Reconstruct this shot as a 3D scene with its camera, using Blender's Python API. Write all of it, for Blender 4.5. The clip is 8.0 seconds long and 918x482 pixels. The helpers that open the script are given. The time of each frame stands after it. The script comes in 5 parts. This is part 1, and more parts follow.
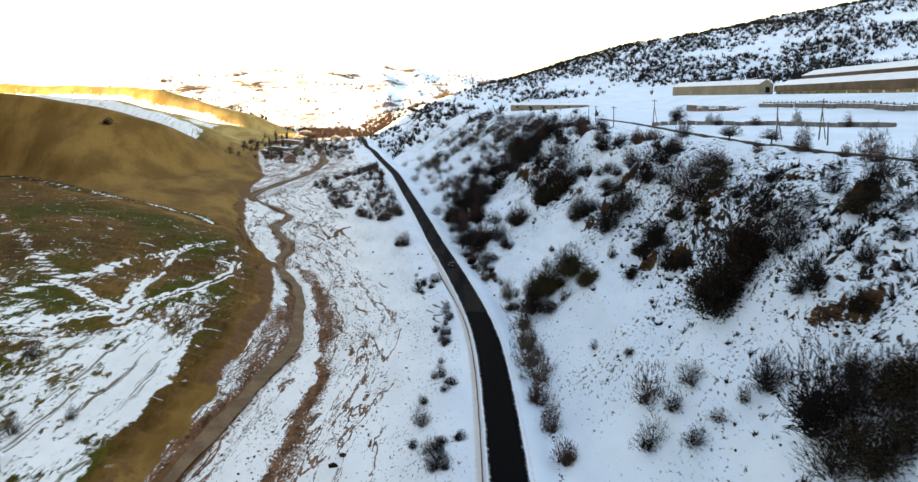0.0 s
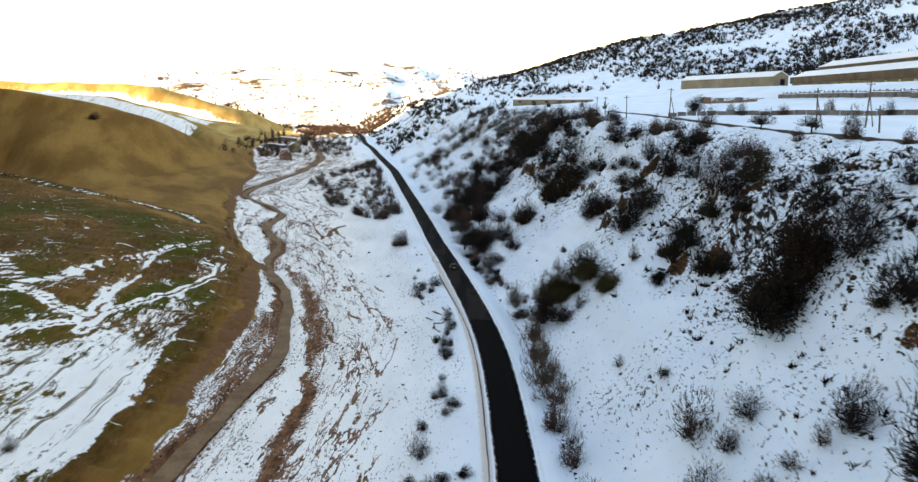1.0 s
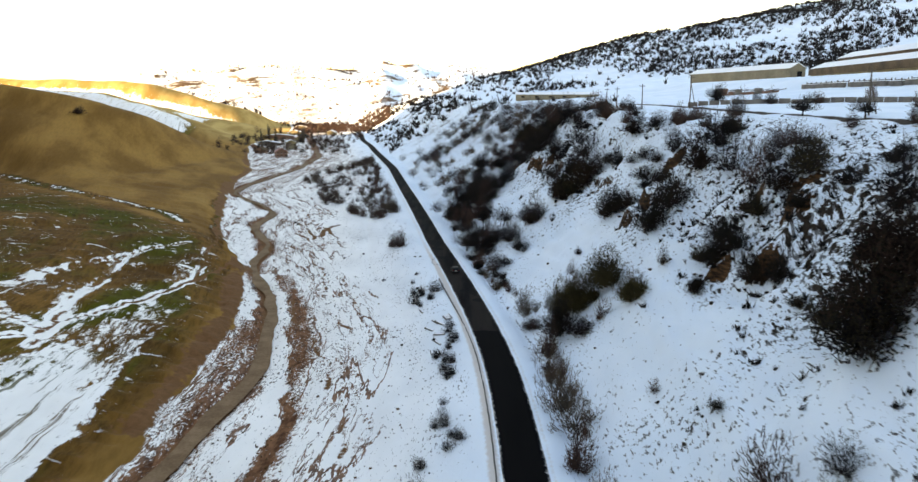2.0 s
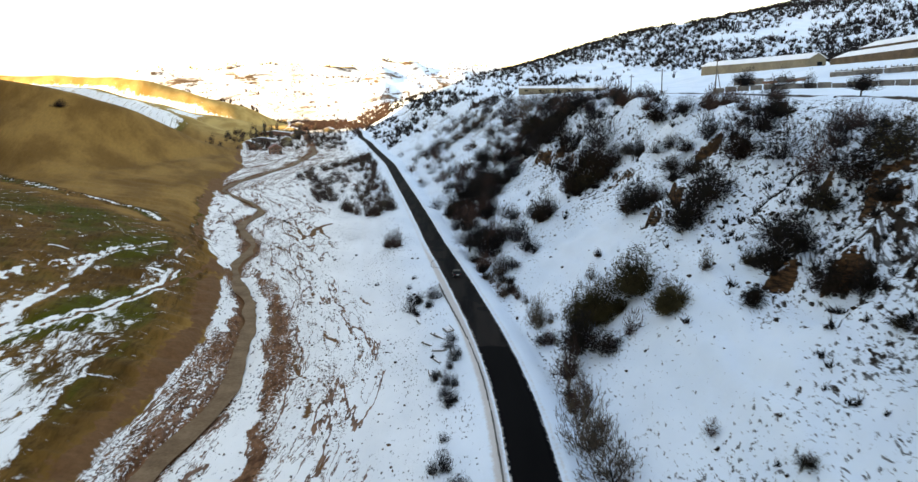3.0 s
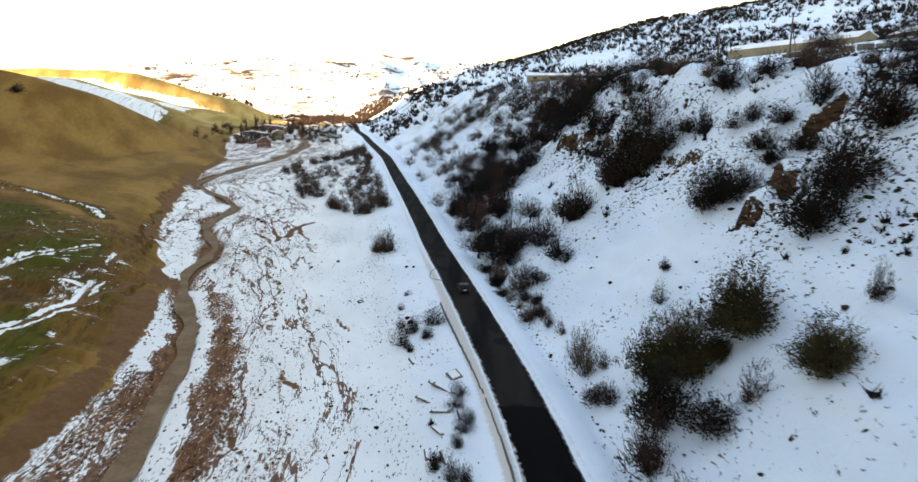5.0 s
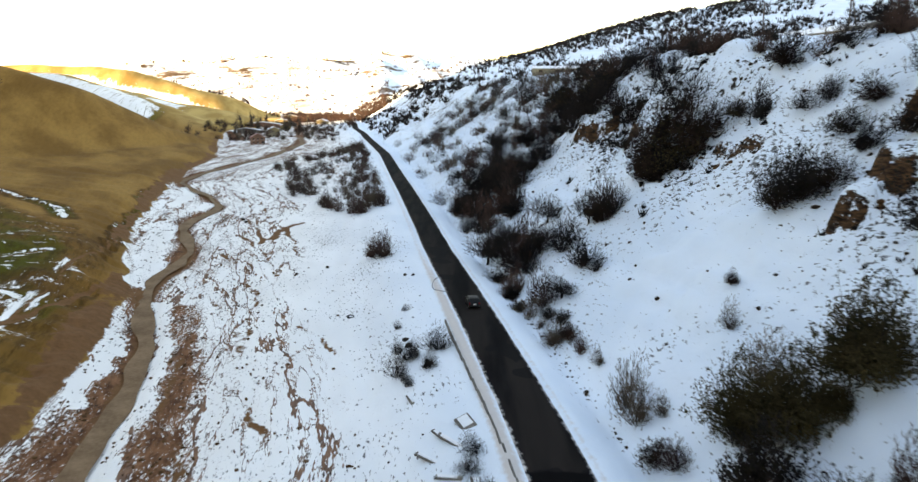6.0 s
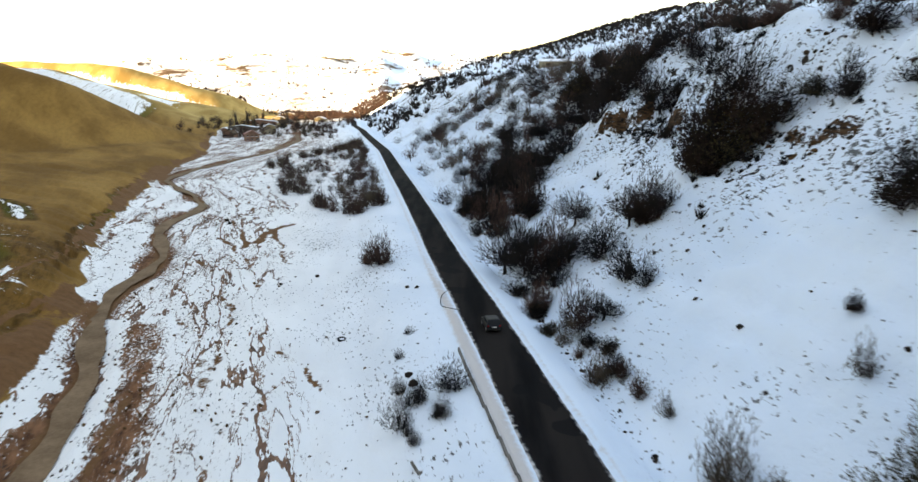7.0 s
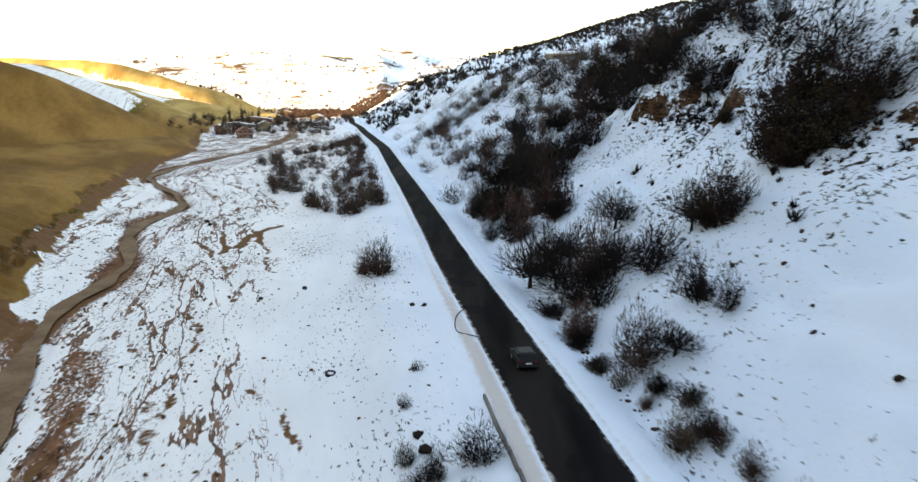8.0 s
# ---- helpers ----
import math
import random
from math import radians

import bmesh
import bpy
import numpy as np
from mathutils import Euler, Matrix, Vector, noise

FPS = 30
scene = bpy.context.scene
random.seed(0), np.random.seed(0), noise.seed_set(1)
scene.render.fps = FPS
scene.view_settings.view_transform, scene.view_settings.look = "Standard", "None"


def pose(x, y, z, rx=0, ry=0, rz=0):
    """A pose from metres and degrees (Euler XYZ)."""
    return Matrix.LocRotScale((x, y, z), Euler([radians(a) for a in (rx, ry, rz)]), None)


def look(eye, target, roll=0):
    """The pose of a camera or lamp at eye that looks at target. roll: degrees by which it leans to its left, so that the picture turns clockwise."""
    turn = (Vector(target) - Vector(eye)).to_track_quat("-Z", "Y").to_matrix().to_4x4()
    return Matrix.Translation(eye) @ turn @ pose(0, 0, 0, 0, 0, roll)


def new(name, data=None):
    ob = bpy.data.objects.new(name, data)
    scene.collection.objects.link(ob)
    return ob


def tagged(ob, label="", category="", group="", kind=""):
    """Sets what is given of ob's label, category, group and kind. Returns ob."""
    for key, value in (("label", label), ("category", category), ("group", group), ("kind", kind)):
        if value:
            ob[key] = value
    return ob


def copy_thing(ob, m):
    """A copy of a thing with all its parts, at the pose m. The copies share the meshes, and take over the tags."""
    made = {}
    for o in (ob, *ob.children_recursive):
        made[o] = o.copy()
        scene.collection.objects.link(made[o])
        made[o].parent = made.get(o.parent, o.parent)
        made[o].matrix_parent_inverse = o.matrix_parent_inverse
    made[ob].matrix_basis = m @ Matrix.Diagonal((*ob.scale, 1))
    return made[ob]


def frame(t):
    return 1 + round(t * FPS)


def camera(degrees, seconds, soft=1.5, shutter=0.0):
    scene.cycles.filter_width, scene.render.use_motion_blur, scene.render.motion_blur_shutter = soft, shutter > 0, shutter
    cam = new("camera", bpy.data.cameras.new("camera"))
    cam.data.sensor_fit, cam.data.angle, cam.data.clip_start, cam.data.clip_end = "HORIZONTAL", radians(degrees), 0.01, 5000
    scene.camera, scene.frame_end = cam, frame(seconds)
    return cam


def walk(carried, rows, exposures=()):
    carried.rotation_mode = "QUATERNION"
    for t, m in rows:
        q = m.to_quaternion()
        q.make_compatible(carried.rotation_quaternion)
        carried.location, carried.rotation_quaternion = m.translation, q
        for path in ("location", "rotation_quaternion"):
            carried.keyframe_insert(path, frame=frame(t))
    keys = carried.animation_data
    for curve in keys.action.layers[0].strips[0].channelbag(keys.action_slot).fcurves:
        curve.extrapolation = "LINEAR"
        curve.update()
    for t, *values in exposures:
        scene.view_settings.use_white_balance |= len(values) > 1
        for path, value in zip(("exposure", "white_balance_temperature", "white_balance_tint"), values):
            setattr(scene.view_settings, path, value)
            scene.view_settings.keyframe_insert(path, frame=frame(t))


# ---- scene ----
cam = camera(64.0, 8.0, soft=1.4, shutter=0.5)
EYE, TILT, LEAN, TURN = 54.3, -11.0, 0.0, 0.0
ROWS = [
    (0.0, 0.000, 0.000, 0.000, -0.000, 0.000, 0.000),
    (0.5, -0.274, 7.962, 0.127, -0.000, -0.045, 0.050),
    (1.0, -0.578, 16.955, 0.255, -0.000, -0.089, 0.050),
    (1.5, -0.862, 25.549, 0.392, -0.000, -0.108, 0.050),
    (3.0, -1.597, 54.131, 0.706, -0.006, -0.184, 0.040),
    (3.5, -1.803, 63.463, 0.853, -0.025, -0.216, 0.050),
    (4.0, -2.019, 73.751, 0.980, -0.025, -0.223, 0.050),
    (4.5, -2.352, 83.314, 1.235, 0.019, -0.248, 0.000),
    (6.0, -3.989, 113.637, 2.048, 0.038, -0.261, -0.070),
    (6.5, -4.792, 123.154, 2.440, 0.032, -0.274, -0.100),
    (7.0, -5.811, 133.518, 2.832, 0.032, -0.274, -0.090),
    (7.5, -6.889, 143.051, 3.165, 0.013, -0.267, -0.130),
    (8.0, -7.958, 153.184, 3.557, -0.070, -0.274, -0.100),
]
walk(cam, [(t, pose(0, 0, EYE, TILT, LEAN, TURN) @ pose(x, y, z, 90 + pitch, roll, yaw)) for t, x, y, z, yaw, pitch, roll in ROWS], [(0.0, 2.2, 9400, 17), (4.5, 2.24, 9400, 17), (6.0, 2.36, 9400, 17), (8.0, 2.29, 9400, 17)])

# ---- world, sun, exposure ----
SUN_EL, SUN_AZ = 12.5, 246.0      # degrees above the horizon; clockwise from +y
world = bpy.data.worlds.new("winter_sky")
scene.world = world
world.use_nodes = True
wn = world.node_tree
sky = wn.nodes.new("ShaderNodeTexSky")
sky.sky_type, sky.sun_disc = "NISHITA", False
sky.sun_elevation, sky.sun_rotation = radians(SUN_EL), radians(SUN_AZ)
sky.air_density, sky.dust_density, sky.ozone_density = 1.0, 0.25, 1.0
wn.nodes["Background"].inputs["Strength"].default_value = 0.15
wn.links.new(sky.outputs[0], wn.nodes["Background"].inputs["Color"])
sun = new("sun", bpy.data.lights.new("sun", "SUN"))
sun.data.energy, sun.data.angle, sun.data.color = 5.0, radians(0.5), (1.0, 0.87, 0.58)
SUN_WAY = Vector((math.sin(radians(SUN_AZ)) * math.cos(radians(SUN_EL)), math.cos(radians(SUN_AZ)) * math.cos(radians(SUN_EL)), math.sin(radians(SUN_EL))))
sun.matrix_world = look(SUN_WAY * 500, (0, 0, 0))

# ---- the lie of the land ----
ROAD_Y = [-300, 60, 88, 111, 139, 160, 184, 205, 218, 237, 253, 275, 310, 345, 370, 487, 631, 690, 780, 884, 1028, 1150, 1300, 4000]
ROAD_X = [6, 6.5, 6.6, 6.7, 6.3, 4.8, 1.9, -1.2, -2.9, -6, -8.4, -11.3, -16.2, -21.2, -25, -42, -69, -79, -98, -113, -142, -170, -200, -400]
RIVER_Y = [-300, 60, 99, 119, 134, 147, 158, 168, 179, 193, 209, 221, 231, 241, 252, 258.5, 274, 281, 297, 307, 313, 324, 336.5, 343.5, 357, 363, 380, 404, 435, 471, 517, 615, 700, 4000]
RIVER_X = [-44, -43.5, -42.4, -40.6, -40, -38.2, -37.8, -39, -41, -43.8, -48, -53.2, -57.4, -60.6, -62.3, -61.6, -65, -68, -75, -79.3, -79.6, -79.2, -78.6, -80.4, -87.6, -90, -102.5, -115.5, -117.5, -113, -108, -112, -130, -900]
BANK_Y = [-300, 60, 100, 127, 141, 184, 194, 214, 238, 258, 285, 306, 330, 349, 369, 392, 450, 502, 610, 700, 900, 1100, 1300, 4000]
BANK_X = [-45, -45, -45.2, -45.4, -46.2, -48.8, -51, -55.7, -62, -71, -83, -90, -97, -103, -108, -114, -127, -133, -166, -190, -203, -240, -290, -1000]


def smooth(a, b, v):
    q = np.clip((v - a) / (b - a), 0, 1)
    return q * q * (3 - 2 * q)


def lattice(ix, iy, seed):
    n = (ix * 374761393 + iy * 668265263 + seed * 974711) & 0x7FFFFFFF
    n = ((n ^ (n >> 13)) * 1274126177) & 0x7FFFFFFF
    return ((n ^ (n >> 16)) & 0xFFFF) / 65535.0


def grain(x, y, size, seed=0, octaves=3):
    """Smooth noise about 0, roughly -1 to 1, of that size in metres."""
    total, gain, weight = 0, 1.0, 0
    for o in range(octaves):
        u, v = np.asarray(x, float) / size, np.asarray(y, float) / size
        iu, iv = np.floor(u).astype(np.int64), np.floor(v).astype(np.int64)
        fu, fv = u - iu, v - iv
        fu, fv = fu * fu * (3 - 2 * fu), fv * fv * (3 - 2 * fv)
        a, b = lattice(iu, iv, seed + o), lattice(iu + 1, iv, seed + o)
        c, d = lattice(iu, iv + 1, seed + o), lattice(iu + 1, iv + 1, seed + o)
        total = total + gain * ((a * (1 - fu) + b * fu) * (1 - fv) + (c * (1 - fu) + d * fu) * fv - 0.5)
        weight, gain, size = weight + gain, gain * 0.5, size * 0.5
    return total * 2.4 / weight


def curve(ys, xs, soft=5):
    """A smoothed run of xs over ys, as a function."""
    fine = np.arange(-300.0, 4000.0, 2.0)
    run = np.interp(fine, ys, xs)
    for n in (soft, soft):
        run = np.convolve(np.pad(run, n, mode="edge"), np.ones(2 * n + 1) / (2 * n + 1), mode="valid")
    return lambda y: np.interp(y, fine, run)


road_x, river_x, bank_x = curve(ROAD_Y, ROAD_X), curve(RIVER_Y, RIVER_X, 2), curve(BANK_Y, BANK_X, 2)


# earth ledges on the bluff: x, y, length, height, heading in degrees
LEDGES = [(34.6, 214.4, 18, 1.6, 5), (36.2, 180.2, 8, 2.4, 5), (32.8, 180.3, 5, 2.2, 25), (25.7, 271.7, 17, 1.8, 23), (24, 275.8, 9, 2, 35), (27.4, 266, 6, 1.8, 30), (28.3, 251.7, 15, 2.2, 6), (43.8, 146, 7, 2, 2), (44.9, 132.6, 8, 1.8, 7), (35.8, 136.7, 5, 1.8, 35), (38.9, 128.5, 5, 1.8, 35), (43.6, 76.3, 5, 1.8, 35), (41.6, 80.2, 5, 0.9, 35), (47.2, 136.5, 6, 1.6, 35), (54.4, 117.3, 8, 1.4, 26), (52.5, 94.6, 5, 1.6, 35), (43.4, 186.5, 7, 1.2, 35)]


def scarps(x, y):
    """How far the broken ledges lift the ground, and how bare it is there."""
    lift, bare = np.zeros(np.shape(x)), np.zeros(np.shape(x))
    jag = grain(x, y, 4.5, 151, 3)
    for lx, ly, length, tall, turn in LEDGES:
        c, q = math.cos(radians(turn)), math.sin(radians(turn))
        px, py = (x - lx) * c + (y - ly) * q + 0.5 * jag, (y - ly) * c - (x - lx) * q
        ends = smooth(0, 0.35, 1 - np.abs(py) / (length / 2)) * np.clip(0.95 + 0.5 * grain(x * 0 + lx, y, 3.5, 153, 2), 0.45, 1.3)
        lift = np.maximum(lift, 1.35 * tall * ends * smooth(-0.5, 0.5, px) * np.exp(-np.maximum(px, 0) / 5))
        bare = np.maximum(bare, 1.05 * ends * np.exp(-((px + 0.2) / 0.85) ** 2))
    return lift, bare


def right_side(x, y, u):
    """The bluff to the right of the road, the shelf on it and the hillside behind."""
    e = u / (1 + 0.35 * np.clip((y - 230) / 300, 0, 1))
    bend = grain(x * 0.6, y, 38, 11, 2) * smooth(12, 30, e) * (1 - smooth(44, 56, e))
    b = e + 2.0 * bend
    outer = [62, 75, 104, 130, 172, 218, 300, 450, 700, 1000, 2500], [44.5, 45.8, 47.5, 51.5, 60, 67, 83, 122, 175, 225, 380]
    near = np.interp(b, [0, 3.6, 5.2, 6.8, 8.2, 9.5, 13, 17.5, 20, 25, 30, 36, 42, 46, 52] + outer[0], [5, 5, 4.95, 4.2, 4.6, 6.1, 8.6, 12.2, 15.4, 20.2, 24.0, 31.0, 37.8, 41.2, 43.2] + outer[1])
    mid = np.interp(b, [0, 3.6, 5.2, 6.8, 8.2, 9.5, 16.5, 25, 31, 35, 39, 44, 48, 54] + outer[0], [5, 5, 4.95, 4.2, 4.6, 5.9, 11.2, 17.9, 23.8, 27.6, 31.4, 38.5, 42, 43.6] + outer[1])
    deep = np.interp(b, [0, 3.6, 5.2, 6.8, 8.2, 9.5, 21, 31, 38, 48, 56] + outer[0], [5, 5, 4.95, 4.2, 4.6, 5.9, 13.6, 21, 28, 37.5, 41.5] + outer[1])
    z = near + (mid - near) * smooth(125, 190, y)
    z = z + (deep - z) * smooth(270, 330, y)
    steep = smooth(9, 22, e) * (1 - smooth(52, 66, e))
    ledge = grain(x, y, 9, 21, 3) * 0.9 + np.abs(grain(x, y, 22, 25, 2)) * 2.2 - 0.9
    tread = np.sin(z * 2.1 + 3.0 * grain(x, y, 17, 23, 3)) * 0.22 + np.maximum(grain(x, y, 5, 27, 3) - 0.1, 0) * 1.1
    gully = -2.4 * np.exp(-(grain(x * 0.35, y, 16, 29, 2) / 0.16) ** 2)
    z = z + steep * (ledge + tread + gully * smooth(24, 38, e)) + grain(x, y, 45, 31, 3) * 1.2 * smooth(60, 110, e) + grain(x, y, 130, 33, 3) * 9 * smooth(190, 420, e)
    z = z + (22 * smooth(50, 125, e) + 24 * smooth(120, 260, e)) * smooth(600, 930, y) + scarps(x, y)[0]
    yard = smooth(120, 140, x) * (1 - smooth(180, 212, x)) * smooth(150, 190, y) * (1 - smooth(520, 580, y))
    z = z * (1 - yard) + 56.0 * yard
    fall = smooth(940, 1450, y) * smooth(10, 110, u)
    return z * (1 - fall) + 14 * fall


def spur(x, y, line):
    """A ridge along a line of (x, y, height of its crest), steep towards the valley's mouth."""
    xs = [-p[0] for p in line]
    d = y - np.interp(-x, xs, [p[1] for p in line])
    return np.interp(-x, xs, [p[2] for p in line]) * smooth(-115, 0, d) * (1 - smooth(0, 210, d))


SPURS = [[(-165, 640, 0), (-178, 652, 3), (-211, 692, 11), (-227, 702, 16), (-240, 718, 21), (-263, 722, 31), (-300, 738, 41), (-350, 760, 51), (-450, 800, 60), (-600, 840, 68), (-900, 900, 82)],
         [(-205, 850, 0), (-215, 850, 9), (-239, 850, 17), (-301, 850, 28), (-329, 850, 36), (-400, 860, 47), (-600, 880, 62), (-900, 900, 70)],
         [(-262, 1085, 0), (-275, 1090, 13), (-300, 1090, 27), (-345, 1090, 43), (-445, 1095, 66), (-550, 1100, 72), (-900, 1110, 80)]]


def left_side(x, y):
    """The terrace over the river, the bare hill behind it and the second ridge; also an unseen mountain for shade."""
    v = bank_x(y) - x
    z = np.interp(v, [-2, 0, 2, 5, 10, 30, 60, 120, 400], [0.2, 0.9, 2.6, 4.2, 5.8, 8.8, 11.2, 13.5, 18])
    low = np.interp(v, [-2, 0, 2, 5, 10, 20, 30, 44, 60, 120, 400], [0.2, 0.9, 2.3, 3.0, 3.8, 5.0, 6.6, 9.6, 11.2, 13.5, 18])
    z = low + (z - low) * smooth(205, 245, y)
    z = z + grain(x, y, 14, 41, 3) * 0.6 * smooth(3, 12, v) + np.abs(grain(x * 0.5 + y * 0.3, y, 9, 43, 3)) * 0.9 * smooth(2, 7, v) - np.abs(grain(x, y * 1.6, 7, 45, 2)) * 1.5 * np.exp(-((v - 4) / 3) ** 2)
    foot = np.interp(-x, [93, 104, 133, 193, 241, 400, 900], [270, 288, 309, 352, 386, 500, 600])
    crest = np.interp(-x, [120, 140, 160, 178, 207, 245, 290, 400, 900], [575, 548, 520, 492, 462, 450, 452, 480, 560])
    top = np.interp(-x, [148, 154, 160, 168, 178, 184, 191, 199, 210, 222, 245, 290, 400, 600, 900], [0, 2, 6, 14, 23, 30, 36.5, 40.5, 45, 47.5, 51.5, 62.5, 88, 95, 95])
    q = np.clip((y - foot) / np.maximum(crest - foot, 20), 0, 1)
    face = 0.55 * q + 0.45 * np.sin(q * math.pi / 2) + 0.05 * np.sin(q * 9 + x * 0.035)
    hill = z + np.maximum(top - z, 0) * np.clip(face, 0, 1.02) * smooth(0, 20, y - foot)
    back = smooth(0, 145, y - crest)
    hill = hill * (1 - back) + (3 + 0.02 * np.maximum(v, 0)) * back
    for line in SPURS:
        rise = spur(x, y, line)
        hill = np.maximum(hill, rise + grain(x, y, 60, 51, 3) * 0.06 * rise)
    # mountain out of view, added to keep the low sun off the valley
    off = smooth(40, 620, -x - 0.66 * y) * 600 * (1 - smooth(540, 640, y)) * (1 - smooth(850, 1000, -x))
    hill = hill * (1 - smooth(1250, 1400, y)) + 5 * smooth(1250, 1400, y)
    return hill + off + (grain(x, y, 60, 55, 3) * 1.2 + grain(x * 0.8 + y * 0.3, y * 0.5, 52, 57, 2) * 3.4 * smooth(310, 380, y)) * smooth(15, 70, v)


def land(x, y):
    """The height of the ground."""
    x, y = np.asarray(x, float), np.asarray(y, float)
    u, w, v = x - road_x(y), x - river_x(y), bank_x(y) - x
    floor = 0.3 + 1.8 * smooth(300, 600, y) + 2.6 * smooth(820, 1100, y) + grain(x, y, 16, 3, 3) * 0.25
    bed = np.interp(np.abs(w), [0, 2, 3.5, 6], [-0.9, -0.8, -0.1, 0.0]) * (1 - smooth(640, 760, y))
    bankside = np.interp(-u, [0, 3.4, 8, 11, 15, 20, 400], [1, 1, 0.86, 0.7, 0.28, 0, 0]) * (1 - smooth(1040, 1150, y))
    z = (floor + bed) * (1 - bankside) + 5 * bankside
    z = np.where(v > -2, np.maximum(left_side(x, y), z), z)
    z = np.where(u > 0, right_side(x, y, u), z)
    lane = np.abs(u)
    z = z + 0.36 * np.exp(-((lane - 3.7) / 0.7) ** 2) * (0.7 + 0.5 * grain(x, y, 3, 5, 2))
    z = z + (grain(x, y, 2.2, 7, 2) * 0.10) * smooth(3.2, 6, lane)
    far = smooth(1250, 1900, y)
    heights = 84 * np.exp(-((x + 560) / 420) ** 2) + 72 * np.exp(-((x - 20) / 400) ** 2) + 50 * np.exp(-((x + 1250) / 500) ** 2)
    z = z + far * (heights * (1 - 0.3 * smooth(2300, 3200, y)) + grain(x, y, 420, 61, 4) * 24 + np.abs(grain(x * 1.4, y, 170, 63, 3)) * 26 + 2)
    return z
# ---- end of the land ----



def along(x, y, points):
    """The distance from a run of points on the plan."""
    best = np.full(np.shape(x), 1e9)
    for (ax, ay), (bx, by) in zip(points, points[1:]):
        q = np.clip(((x - ax) * (bx - ax) + (y - ay) * (by - ay)) / ((bx - ax) ** 2 + (by - ay) ** 2), 0, 1)
        best = np.minimum(best, np.hypot(x - ax - q * (bx - ax), y - ay - q * (by - ay)))
    return best


TRACK = [(62, 330), (63.5, 273), (63.5, 220), (65.5, 178), (69, 142), (71.5, 115), (74, 40)]
FOOTPATHS = [[(-113, 380), (-103, 336), (-99.5, 331), (-87, 288), (-78, 264), (-70.6, 234), (-65.7, 211), (-66.5, 200), (-71, 181.5), (-77, 168), (-79, 157), (-91, 140), (-110, 126)], [(-103, 163), (-97.5, 176), (-92, 211), (-87.5, 222), (-81.4, 245)],
             [(-161, 255), (-120, 204), (-95, 172), (-79, 163)], [(-75, 155), (-80.5, 180), (-87.8, 218)], [(-65.7, 204), (-63.7, 217), (-63.8, 232)]]
WALL_LINE = [(-330, 440), (-241, 384), (-193, 352), (-133, 309), (-104, 292), (-95, 279)]
CHANNELS = [[(-13, 100), (-14.5, 110), (-17.5, 122), (-18.5, 136), (-20, 142), (-22.8, 154), (-28.5, 167), (-32, 177), (-38.5, 196), (-42, 206)], [(-22, 166), (-23, 176), (-26.4, 188), (-29.6, 199), (-33, 208), (-38.5, 218), (-44, 228), (-50, 237), (-58, 246)],
            [(-33, 208), (-34.7, 215), (-37.2, 226), (-40, 236), (-44, 245), (-50, 260), (-58, 272)], [(-15, 195), (-17.5, 200.5), (-20, 206), (-24, 213.7), (-28, 218)], [(-70, 329), (-62, 313), (-56, 297), (-50.5, 282)], [(-40, 250), (-48, 275), (-60, 293), (-66, 310)], [(-36, 262), (-44, 285), (-58, 320), (-68, 345), (-84, 380)], [(-60, 350), (-78, 400), (-90, 450)]]


